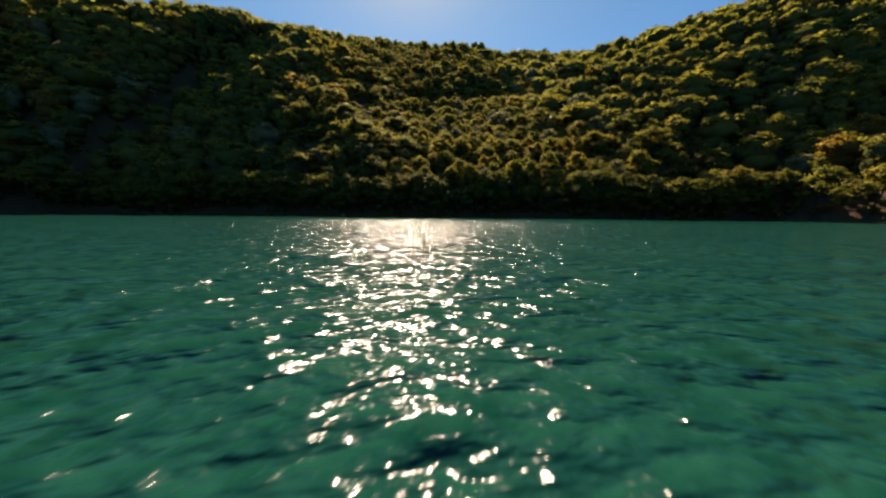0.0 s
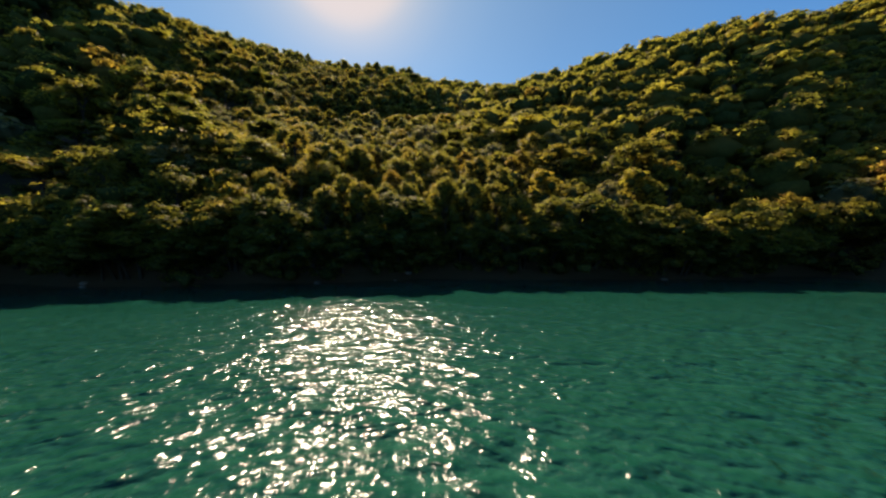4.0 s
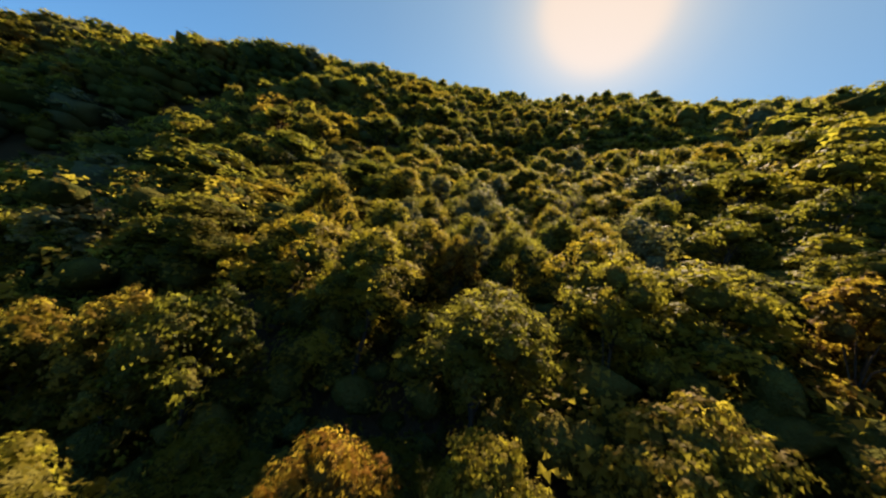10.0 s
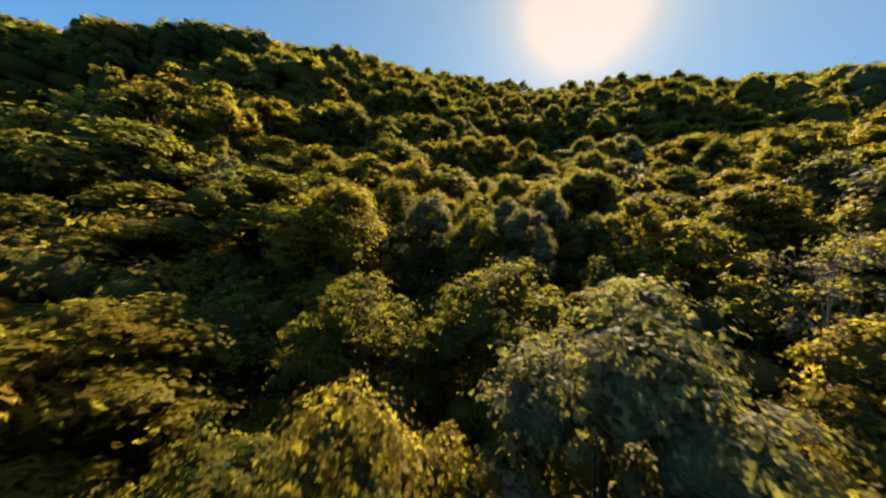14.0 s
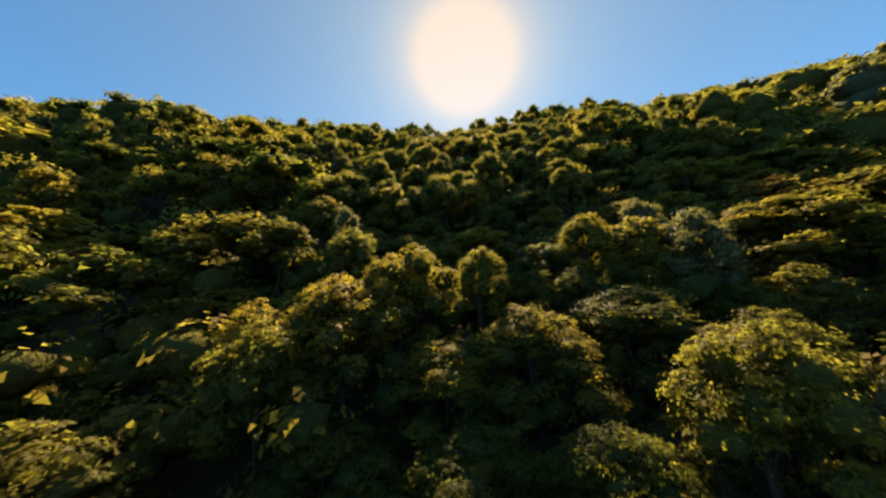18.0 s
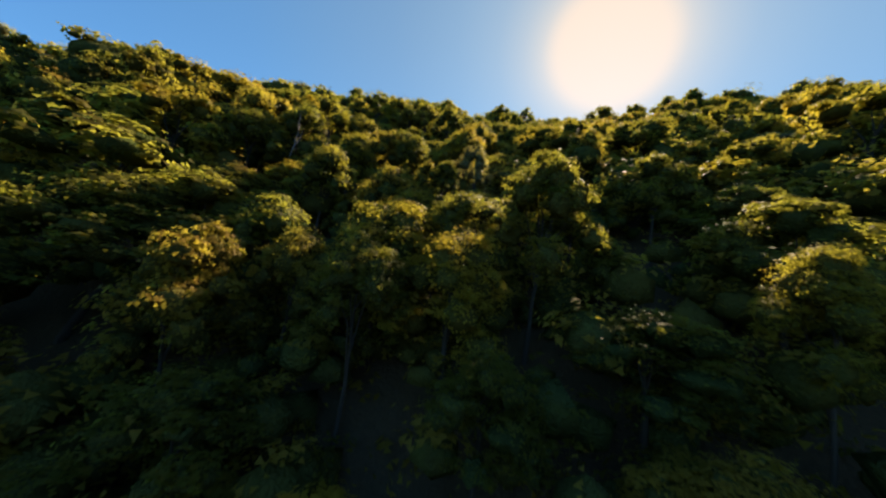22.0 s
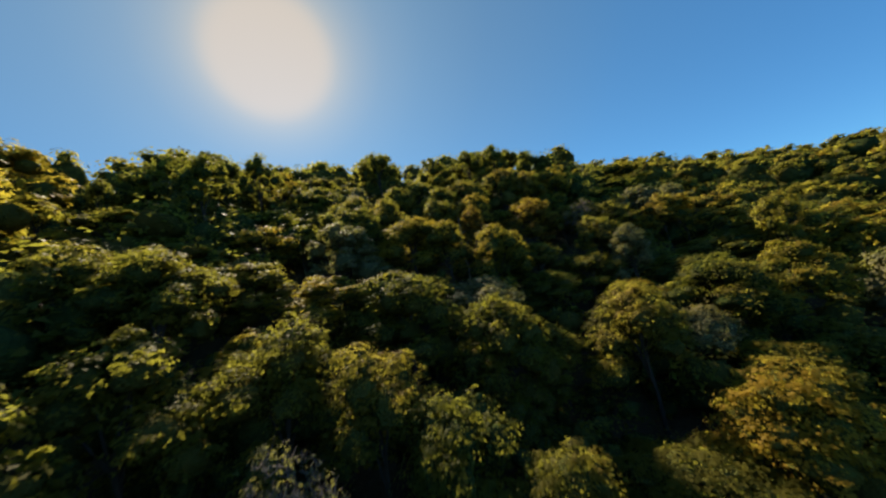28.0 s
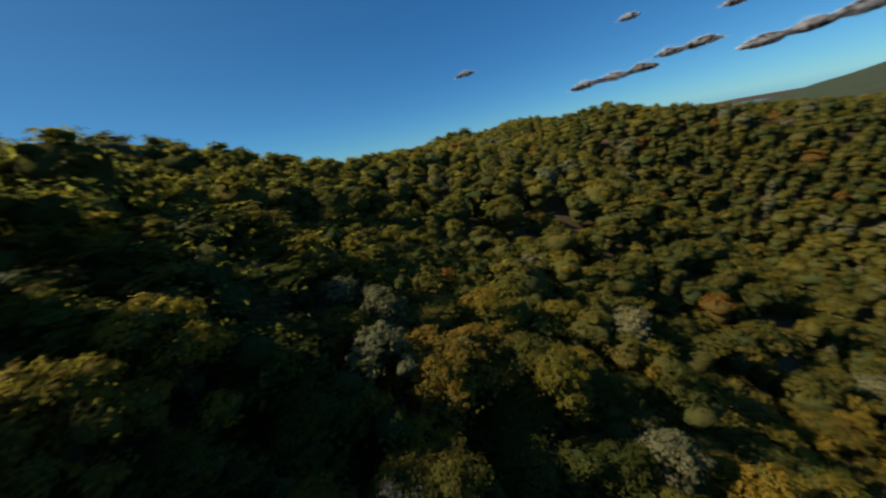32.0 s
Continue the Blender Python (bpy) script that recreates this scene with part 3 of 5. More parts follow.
LEDGE_CROWNS = (
    ("olive", -5.6, 89.2, 21.2, 1.1),
    ("silver", -2.5, 91.6, 21.6, 0.8),
    ("yellow", -4.5, 91.0, 21.6, 1.0),
    ("yellow", -7.4, 87.7, 21.1, 2.1),
    ("olive", -1.2, 94.6, 22.4, 1.4),
    ("silver", -10.4, 94.3, 23.4, 1.4),
    ("olive", -16.6, 87.9, 22.4, 2.3),
    ("olive", 2.0, 101.5, 24.7, 2.5),
    ("olive", -1.8, 105.6, 26.3, 1.9),
    ("olive", -11.1, 104.7, 26.9, 2.8),
    ("olive", 2.3, 113.0, 30.3, 3.2),
    ("green", -27.5, 107.7, 31.6, 6.0),
    ("silver", 7.8, 122.3, 36.9, 4.8),
    ("green", -43.5, 103.0, 34.7, 6.0),
    ("green", -74.3, 92.8, 30.9, 6.0),
)
SHADE_CROWNS = (
    ("olive", -13.6, 117.9, 33.5, 1.7),
    ("olive", -9.5, 117.1, 31.2, 1.0),
    ("green", -10.2, 118.6, 32.2, 1.6),
    ("yellow", -16.7, 119.6, 34.9, 1.8),
    ("olive", -18.4, 119.7, 35.2, 2.4),
    ("green", -8.8, 119.4, 30.7, 1.8),
    ("olive", -22.9, 118.8, 35.6, 4.1),
    ("olive", -11.5, 124.0, 36.9, 3.3),
    ("yellow", -29.6, 116.1, 35.9, 4.5),
    ("green", -8.9, 124.6, 34.1, 2.1),
    ("green", -5.0, 126.7, 35.4, 2.8),
    ("yellow", -35.1, 114.7, 36.9, 3.1),
    ("green", -32.4, 124.2, 41.1, 3.9),
    ("yellow", -53.6, 119.4, 46.9, 4.5),
)
FORK_CROWNS = (
    ("green", -21.6, 131.9, 39.1, 2.4),
    ("green", -16.9, 132.9, 39.0, 2.1),
    ("green", -26.4, 130.6, 39.6, 2.3),
    ("yellow", -12.5, 133.2, 42.2, 2.9),
    ("green", -19.0, 134.2, 40.0, 2.6),
    ("green", -24.7, 132.9, 40.3, 2.7),
    ("olive", -29.7, 130.5, 43.6, 2.4),
    ("yellow", -31.9, 127.0, 42.4, 2.6),
    ("green", -14.6, 140.3, 44.0, 3.6),
    ("green", -41.6, 131.0, 48.3, 4.0),
    ("olive", -37.3, 138.9, 51.3, 3.4),
    ("olive", -41.4, 137.2, 52.0, 5.0),
    ("yellow", -1.6, 149.3, 49.9, 6.0),
    ("olive", -2.9, 154.3, 53.0, 4.9),
)
GULLY_CROWNS = (
    ("yellow", -22.3, 139.8, 47.0, 1.0),
    ("green", -19.7, 143.9, 44.2, 2.2),
    ("yellow", -26.6, 139.5, 47.8, 2.6),
    ("yellow", -27.4, 137.6, 47.0, 1.6),
    ("green", -16.7, 144.2, 44.0, 1.9),
    ("green", -22.7, 144.0, 46.1, 2.1),
    ("green", -14.0, 144.6, 44.2, 1.9),
    ("yellow", -15.4, 147.0, 50.0, 2.0),
    ("yellow", -11.9, 146.2, 49.1, 2.1),
    ("green", -18.6, 147.8, 46.2, 3.0),
    ("yellow", -10.1, 146.4, 49.1, 1.2),
    ("green", -23.1, 147.1, 48.4, 3.0),
    ("green", -26.6, 146.2, 48.6, 2.3),
    ("olive", -31.9, 140.1, 49.9, 1.2),
    ("silver", -10.8, 150.6, 51.6, 1.9),
    ("silver", -34.1, 143.6, 52.8, 1.4),
    ("olive", -38.0, 144.6, 55.1, 2.6),
    ("yellow", -42.6, 140.2, 54.3, 2.9),
    ("green", -9.0, 160.3, 54.9, 2.3),
    ("olive", -40.2, 151.7, 60.7, 4.2),
    ("olive", -2.2, 163.5, 59.4, 2.4),
)
HOLLOW_CROWNS = (
    ("green", -23.5, 155.2, 54.0, 1.9),
    ("green", -30.1, 150.2, 52.3, 2.6),
    ("green", -19.7, 159.1, 56.2, 3.1),
    ("green", -32.5, 151.7, 57.6, 2.7),
    ("yellow", -15.5, 160.0, 59.2, 1.4),
    ("yellow", -30.1, 156.4, 60.1, 2.8),
    ("olive", -15.5, 163.8, 62.2, 3.3),
    ("green", -21.5, 163.8, 63.5, 5.7),
    ("green", -41.1, 148.3, 58.8, 4.5),
    ("green", -58.7, 150.3, 69.2, 6.0),
)
CLEFT_CROWNS = (
    ("olive", -32.1, 161.1, 64.2, 0.8),
    ("olive", -31.3, 162.2, 64.7, 0.8),
    ("green", -30.6, 164.9, 63.4, 1.5),
    ("green", -28.5, 166.1, 63.8, 1.6),
    ("silver", -31.8, 166.0, 67.8, 1.0),
    ("green", -37.1, 161.9, 63.1, 1.9),
    ("green", -36.4, 164.8, 65.0, 1.7),
    ("olive", -39.6, 158.9, 65.4, 1.0),
    ("green", -26.4, 169.0, 65.5, 2.1),
    ("green", -40.7, 160.0, 63.3, 2.1),
    ("green", -39.6, 164.1, 65.7, 1.7),
    ("yellow", -41.7, 162.4, 68.6, 1.3),
    ("yellow", -42.5, 161.0, 68.0, 1.4),
    ("olive", -22.9, 181.6, 77.4, 4.3),
    ("olive", -31.4, 182.1, 78.6, 4.9),
)
BEND_CROWNS = (
    ("green", -33.3, 171.6, 69.0, 2.1),
    ("olive", -40.9, 167.4, 71.6, 1.7),
    ("olive", -39.6, 169.0, 72.2, 0.9),
    ("olive", -41.8, 165.7, 70.8, 1.1),
    ("green", -39.2, 170.5, 69.8, 2.1),
    ("olive", -37.5, 171.5, 73.2, 2.2),
    ("green", -30.8, 175.9, 71.3, 2.8),
    ("green", -35.2, 176.0, 72.2, 2.5),
    ("green", -27.7, 175.3, 70.3, 2.5),
    ("olive", -26.1, 174.8, 73.0, 1.5),
    ("olive", -50.7, 169.3, 76.5, 2.1),
)
SLOPE_CROWNS = (
    ("bare", -44.5, 187.8, 84.7, 1.5),
    ("olive", -37.7, 187.5, 82.8, 1.7),
    ("green", -40.0, 189.4, 84.4, 1.9),
    ("olive", -42.4, 191.5, 86.3, 1.2),
    ("olive", -45.7, 192.5, 87.9, 2.9),
    ("olive", -49.8, 191.0, 88.4, 2.7),
    ("green", -35.7, 195.0, 87.1, 2.6),
    ("green", -29.2, 190.5, 83.6, 2.0),
    ("yellow", -27.5, 188.7, 82.4, 3.0),
    ("green", -40.3, 197.1, 89.5, 3.4),
    ("olive", -28.4, 194.3, 86.0, 2.7),
    ("olive", -51.6, 196.2, 92.5, 3.1),
    ("olive", -54.5, 195.6, 93.1, 2.6),
    ("green", -19.5, 196.5, 86.7, 3.7),
)
SUMMIT_CROWNS = (
    ("yellow", -37.6, 207.0, 95.2, 3.5),
    ("yellow", -31.0, 205.2, 92.9, 2.4),
    ("olive", -34.8, 206.7, 94.4, 2.1),
    ("green", -42.5, 208.3, 97.3, 2.6),
    ("rust", -30.9, 210.2, 96.2, 1.1),
    ("green", -26.4, 207.0, 90.3, 3.1),
    ("olive", -39.4, 212.1, 98.9, 2.6),
    ("green", -23.2, 204.2, 88.3, 2.9),
    ("silver", -20.0, 202.6, 90.4, 1.8),
    ("green", -42.9, 212.3, 99.8, 3.1),
    ("olive", -20.0, 206.0, 92.4, 2.3),
    ("green", -15.8, 202.7, 87.0, 3.9),
    ("bare", -17.8, 210.7, 95.5, 1.9),
    ("silver", -41.7, 221.4, 104.2, 1.6),
    ("green", -46.9, 221.6, 105.4, 4.2),
    ("olive", -48.2, 231.3, 110.5, 5.4),
    ("yellow", 11.9, 205.2, 89.2, 4.7),
    ("green", -11.3, 239.1, 115.3, 6.0),
)
EDGE_CROWNS = (
    ("olive", -33.0, 214.7, 99.2, 2.1),
    ("yellow", -28.8, 214.5, 98.9, 1.9),
    ("rust", -22.7, 212.6, 97.1, 3.0),
    ("olive", -31.2, 219.1, 102.1, 3.0),
    ("olive", -21.1, 215.6, 99.4, 2.3),
    ("silver", -16.9, 212.3, 96.7, 2.0),
    ("green", -15.5, 209.6, 94.5, 3.3),
    ("olive", -36.4, 220.7, 103.3, 3.1),
    ("green", -33.2, 223.0, 104.6, 2.8),
    ("olive", -21.1, 222.2, 104.7, 3.4),
    ("yellow", -13.7, 220.6, 103.3, 2.9),
    ("silver", -7.2, 213.2, 96.8, 2.7),
    ("olive", -4.4, 209.8, 94.1, 4.7),
    ("olive", -2.1, 203.7, 90.0, 4.3),
    ("green", -18.7, 238.0, 114.9, 6.0),
    ("green", 5.2, 228.8, 105.9, 6.0),
    ("yellow", 34.2, 219.0, 94.7, 6.0),
)
FAR_SIDE_CROWNS = (
    ("olive", -18.2, 220.2, 103.1, 1.2),
    ("green", -17.6, 218.4, 98.2, 2.4),
    ("green", -13.0, 215.6, 95.7, 3.4),
    ("olive", -8.1, 209.7, 94.3, 1.8),
    ("green", -14.1, 225.3, 103.8, 3.1),
    ("green", -9.0, 218.2, 97.6, 4.1),
    ("green", -8.4, 204.3, 87.7, 4.6),
    ("green", -9.6, 228.1, 105.4, 4.4),
    ("silver", -0.2, 214.5, 96.9, 2.4),
    ("green", -3.3, 223.1, 100.7, 5.2),
    ("green", -9.1, 199.2, 84.6, 4.2),
    ("silver", -7.3, 194.0, 84.6, 2.8),
    ("green", 2.7, 211.8, 91.4, 5.0),
    ("yellow", 0.9, 199.5, 87.2, 3.2),
    ("yellow", 7.7, 218.3, 98.2, 2.8),
    ("green", -0.6, 196.2, 82.2, 5.3),
    ("yellow", 17.4, 203.0, 87.2, 5.6),
    ("green", 0.7, 182.0, 71.5, 6.0),
    ("olive", 31.6, 184.3, 75.3, 6.0),
    ("yellow", 18.2, 171.3, 64.5, 6.0),
    ("yellow", 49.1, 189.9, 81.3, 6.0),
    ("olive", 20.3, 151.0, 51.4, 6.0),
)
WATERSIDE = (
    ("olive", 2.8, 74.9, 14.0, 3.2),
    ("yellow", -29.6, 92.4, 23.6, 6.0),
    ("olive", -6.7, 82.1, 19.2, 4.5),
    ("yellow", 11.7, 87.3, 20.3, 3.3),
    ("yellow", 7.7, 74.9, 13.3, 1.4),
    ("green", 11.1, 73.9, 12.8, 1.7),
    ("silver", -28.5, 80.3, 22.7, 3.2),
    ("green", -33.4, 89.2, 27.5, 6.0),
    ("yellow", -16.6, 69.3, 13.5, 1.3),
    ("olive", 15.5, 78.4, 15.4, 1.6),
)
LOWER_CROWNS = (
    ("green", -40.6, 100.4, 33.4, 6.0),
    ("silver", -38.5, 108.6, 33.6, 1.8),
    ("olive", -31.6, 115.3, 35.6, 6.0),
    ("green", -11.2, 117.8, 34.2, 3.3),
    ("olive", -0.3, 121.1, 34.6, 3.2),
    ("bare", 8.0, 118.7, 35.6, 3.8),
    ("olive", 3.0, 113.9, 30.7, 3.4),
    ("green", 1.8, 100.7, 24.4, 3.1),
    ("rust", -3.0, 90.4, 20.5, 1.2),
)
MIDDLE_CROWNS = (
    ("olive", -28.1, 134.7, 45.5, 6.0),
    ("olive", -36.5, 124.7, 41.9, 3.2),
    ("olive", -19.6, 137.0, 43.4, 2.9),
    ("yellow", -11.3, 136.2, 42.2, 4.4),
    ("yellow", -11.7, 124.3, 36.7, 3.1),
    ("yellow", -25.4, 117.1, 36.0, 2.8),
    ("green", -60.4, 136.2, 59.0, 3.0),
    ("olive", 7.2, 156.4, 52.5, 6.0),
    ("olive", -26.3, 138.8, 47.0, 4.1),
    ("yellow", -32.2, 132.7, 44.6, 1.8),
    ("yellow", -20.4, 136.3, 44.2, 2.3),
    ("olive", -40.9, 135.9, 51.9, 3.3),
    ("green", -48.1, 148.8, 64.0, 6.0),
    ("yellow", -40.6, 142.0, 54.0, 2.0),
    ("silver", -34.1, 144.3, 53.4, 1.4),
    ("yellow", -15.5, 147.2, 50.0, 2.1),
    ("yellow", -12.0, 146.4, 49.1, 2.0),
    ("silver", -11.2, 149.5, 51.6, 1.8),
    ("silver", -12.6, 116.4, 32.7, 1.4),
    ("rust", 0.9, 156.1, 53.0, 3.7),
)
UPPER_CROWNS = (
    ("yellow", -32.4, 157.0, 60.9, 2.3),
    ("yellow", -31.4, 159.8, 61.9, 1.8),
    ("green", -35.7, 154.2, 59.9, 2.3),
    ("green", -43.1, 150.3, 60.3, 5.1),
    ("olive", -40.4, 172.8, 74.2, 3.7),
    ("olive", -24.3, 160.2, 63.3, 1.8),
    ("olive", -33.2, 150.5, 57.2, 1.5),
    ("olive", -32.1, 153.8, 57.9, 1.2),
    ("olive", -34.4, 160.3, 63.9, 1.5),
)
HEAD_CROWNS = (
    ("olive", -25.4, 191.4, 84.3, 5.4),
    ("yellow", -22.9, 180.8, 77.2, 1.4),
    ("olive", -38.3, 170.1, 73.1, 1.2),
    ("yellow", -37.2, 170.2, 72.8, 1.2),
    ("yellow", -35.9, 170.1, 72.4, 1.2),
    ("silver", -35.2, 171.6, 72.9, 1.2),
    ("olive", -38.1, 188.8, 85.4, 3.6),
    ("olive", -33.0, 194.6, 87.6, 4.2),
)
TOP_CROWNS = (
    ("yellow", -46.6, 196.2, 88.2, 3.3),
    ("yellow", -42.4, 194.0, 86.1, 1.4),
    ("green", -35.7, 197.9, 88.6, 3.4),
    ("yellow", -37.0, 189.0, 81.9, 2.3),
    ("yellow", -26.0, 190.6, 81.8, 4.9),
    ("yellow", -25.6, 197.7, 86.0, 2.5),
    ("rust", -23.4, 212.9, 97.3, 3.2),
    ("yellow", -13.8, 195.8, 86.5, 3.1),
    ("rust", -38.3, 220.7, 102.1, 3.7),
)
CREST_CROWNS = (
    ("yellow", -37.8, 220.5, 102.5, 4.8),
    ("yellow", -39.6, 213.6, 98.9, 3.0),
    ("olive", -29.9, 218.4, 101.3, 3.1),
    ("yellow", -37.9, 207.6, 95.4, 4.0),
    ("yellow", -31.5, 205.7, 92.8, 2.5),
    ("olive", -18.6, 206.7, 92.2, 2.2),
    ("silver", -19.7, 202.5, 90.3, 1.6),
    ("rust", -31.4, 210.8, 96.1, 1.2),
    ("silver", -43.3, 204.7, 95.0, 3.0),
    ("rust", -22.1, 196.8, 86.7, 1.7),
)
BROW_CROWNS = (
    ("olive", -26.0, 236.8, 110.6, 4.1),
    ("yellow", -20.3, 224.4, 105.0, 2.8),
    ("yellow", -14.8, 219.4, 102.4, 2.7),
    ("olive", -21.8, 215.0, 98.9, 2.2),
    ("silver", -2.2, 214.7, 96.5, 2.5),
    ("bare", -16.9, 211.7, 95.7, 1.8),
    ("rust", -23.9, 212.7, 97.0, 2.3),
    ("silver", -27.5, 216.5, 99.7, 1.9),
    ("yellow", 21.5, 222.6, 97.3, 3.9),
    ("olive", -33.0, 214.7, 99.0, 1.4),
    ("yellow", 16.7, 201.9, 87.1, 5.6),
    ("rust", -9.5, 209.9, 94.5, 1.7),
    ("yellow", -4.5, 201.0, 90.9, 2.4),
)
SKYLINE_CROWNS = (
    ("green", 49.9, 247.5, 111.4, 6.0),
    ("green", -16.5, 236.5, 116.1, 5.0),
    ("green", 41.7, 239.8, 107.1, 4.8),
)
BANK_STAND = (
    ("olive", 1.1, 81.8, 15.9, 5.0),
    ("yellow", -6.9, 73.2, 9.6, 3.1),
    ("yellow", -17.7, 73.1, 9.6, 4.3),
    ("yellow", -28.5, 73.1, 7.2, 2.6),
    ("olive", -45.2, 80.2, 16.6, 5.5),
    ("yellow", 13.9, 74.7, 12.5, 2.5),
    ("yellow", 16.7, 73.2, 10.6, 1.6),
    ("green", 17.7, 79.5, 15.5, 2.4),
    ("yellow", 22.1, 79.3, 15.5, 3.2),
    ("yellow", 7.4, 78.6, 13.5, 2.2),
)
BANK_TOP_STAND = (
    ("yellow", -15.7, 85.1, 19.9, 5.5),
    ("yellow", -27.2, 79.4, 18.7, 3.3),
    ("olive", 1.2, 85.3, 18.3, 3.0),
    ("yellow", 5.0, 89.4, 20.6, 1.6),
    ("olive", 6.9, 86.3, 18.2, 1.6),
    ("olive", 8.4, 85.2, 17.7, 1.7),
    ("yellow", 11.4, 90.4, 20.9, 2.1),
    ("rust", 0.5, 79.3, 14.7, 1.6),
    ("rust", 3.0, 80.8, 14.9, 1.6),
    ("green", -70.6, 99.6, 36.1, 5.5),
)
GULLY_STAND = (
    ("yellow", -9.4, 90.9, 22.5, 1.6),
    ("yellow", -18.5, 92.6, 24.8, 1.6),
    ("yellow", -15.7, 90.8, 23.7, 1.6),
    ("yellow", -6.3, 92.3, 22.4, 1.6),
    ("yellow", -6.5, 90.9, 22.1, 1.6),
    ("yellow", -5.0, 91.9, 22.2, 1.6),
    ("olive", -4.2, 93.3, 22.4, 1.6),
    ("olive", -4.6, 99.2, 24.3, 1.6),
    ("olive", -2.9, 99.6, 24.3, 1.7),
    ("green", -0.0, 99.9, 24.2, 1.6),
    ("olive", -10.3, 97.3, 24.5, 1.6),
    ("silver", -11.5, 106.6, 27.9, 2.6),
    ("olive", -8.7, 93.4, 23.2, 1.6),
    ("yellow", 2.1, 113.2, 30.7, 3.2),
)
SHELF_STAND = (
    ("silver", -17.9, 109.9, 30.5, 1.6),
    ("silver", -14.0, 112.4, 30.9, 1.6),
    ("olive", -14.7, 110.5, 30.0, 1.6),
    ("silver", -12.6, 111.2, 30.1, 1.6),
    ("yellow", -7.3, 116.1, 32.2, 1.6),
    ("yellow", -31.1, 112.2, 34.9, 4.0),
    ("yellow", -21.8, 111.1, 32.0, 1.6),
    ("olive", -13.5, 123.9, 37.2, 2.1),
    ("olive", -10.9, 123.6, 37.0, 1.9),
    ("yellow", -32.7, 117.0, 37.7, 1.6),
    ("yellow", -30.5, 118.2, 37.5, 1.6),
    ("yellow", -22.7, 119.6, 36.2, 2.5),
    ("yellow", -17.8, 120.0, 35.5, 1.9),
    ("yellow", -26.7, 116.8, 35.8, 2.5),
    ("yellow", -12.7, 119.5, 34.6, 1.6),
)
RAVINE_STAND = (
    ("yellow", -26.0, 140.2, 48.3, 1.6),
    ("yellow", -22.0, 140.7, 47.5, 1.6),
    ("yellow", -15.6, 146.8, 50.1, 1.6),
    ("yellow", -12.7, 146.2, 49.4, 1.6),
    ("green", -11.6, 152.4, 53.1, 1.6),
)
HEAD_STAND = (
    ("yellow", -31.2, 162.0, 64.7, 1.6),
    ("yellow", -31.9, 160.9, 64.3, 1.6),
    ("olive", -31.2, 180.6, 77.8, 4.2),
    ("olive", -22.9, 181.3, 77.4, 3.7),
    ("silver", -31.5, 165.8, 67.7, 1.2),
    ("green", -29.8, 165.9, 67.3, 1.6),
    ("green", -34.8, 161.5, 65.6, 1.6),
    ("green", -34.7, 164.1, 67.5, 1.6),
    ("silver", -39.4, 158.9, 65.5, 1.6),
    ("yellow", -40.2, 166.5, 71.0, 1.8),
    ("yellow", -37.9, 170.9, 73.1, 2.1),
    ("yellow", -42.1, 160.9, 67.9, 1.6),
)
SHOULDER_STAND = (
    ("olive", -40.5, 167.1, 71.4, 1.6),
    ("olive", -39.4, 168.8, 72.1, 1.6),
    ("yellow", -37.2, 171.1, 73.1, 1.9),
    ("yellow", -41.4, 165.3, 70.7, 1.6),
    ("olive", -27.4, 177.4, 75.2, 3.1),
    ("yellow", -25.9, 174.5, 72.9, 1.6),
    ("yellow", -49.8, 168.9, 76.2, 2.0),
    ("yellow", -30.5, 176.8, 75.3, 2.2),
    ("yellow", -28.2, 175.4, 73.9, 2.3),
    ("yellow", -39.8, 169.2, 72.5, 1.6),
)
SADDLE_STAND = (
    ("yellow", -45.6, 192.2, 87.9, 2.7),
    ("yellow", -50.5, 191.1, 88.9, 2.2),
    ("yellow", -42.4, 191.3, 86.4, 1.6),
    ("yellow", -37.8, 187.3, 82.8, 1.7),
    ("yellow", -28.3, 188.5, 82.6, 3.1),
    ("bare", -44.5, 187.6, 84.7, 1.6),
    ("yellow", -45.4, 193.2, 88.4, 2.4),
    ("yellow", -42.2, 192.2, 86.8, 1.6),
    ("silver", -36.0, 197.0, 88.7, 2.1),
    ("yellow", -27.6, 195.1, 86.5, 1.8),
)
RIDGE_STAND = (
    ("yellow", -31.3, 218.3, 101.8, 2.9),
    ("yellow", -28.9, 214.3, 98.9, 1.8),
    ("olive", -33.3, 214.5, 99.4, 1.7),
    ("yellow", -36.4, 220.4, 103.3, 2.6),
    ("yellow", -14.3, 219.8, 102.8, 3.3),
    ("bare", -16.4, 211.7, 96.3, 1.7),
    ("silver", -8.0, 194.5, 85.2, 2.7),
    ("yellow", 7.0, 218.1, 98.4, 2.4),
    ("yellow", 21.5, 201.7, 86.1, 5.5),
    ("olive", 20.0, 151.3, 51.7, 5.5),
    ("yellow", -0.4, 200.8, 88.4, 3.0),
)
BANK = (
    ("yellow", 3.3, 70.7, 1.0, 3.8),
    ("yellow", 2.8, 79.9, 14.3, 3.4),
    ("green", -4.3, 72.7, 1.0, 3.0),
    ("yellow", -8.7, 66.6, 1.0, 3.0),
    ("rust", -17.5, 67.1, 1.0, 2.8),
    ("green", 12.9, 70.9, 1.0, 2.8),
    ("green", 13.9, 77.8, 13.9, 2.8),
    ("rust", 21.3, 86.9, 20.2, 2.8),
    ("yellow", 23.1, 80.6, 16.1, 3.2),
    ("yellow", 11.1, 82.5, 16.2, 4.0),
    ("yellow", -6.4, 82.0, 17.2, 3.0),
    ("silver", 29.2, 74.9, 13.0, 2.4),
    ("green", 4.2, 78.6, 13.5, 2.0),
    ("rust", 12.7, 91.8, 21.7, 2.5),
)
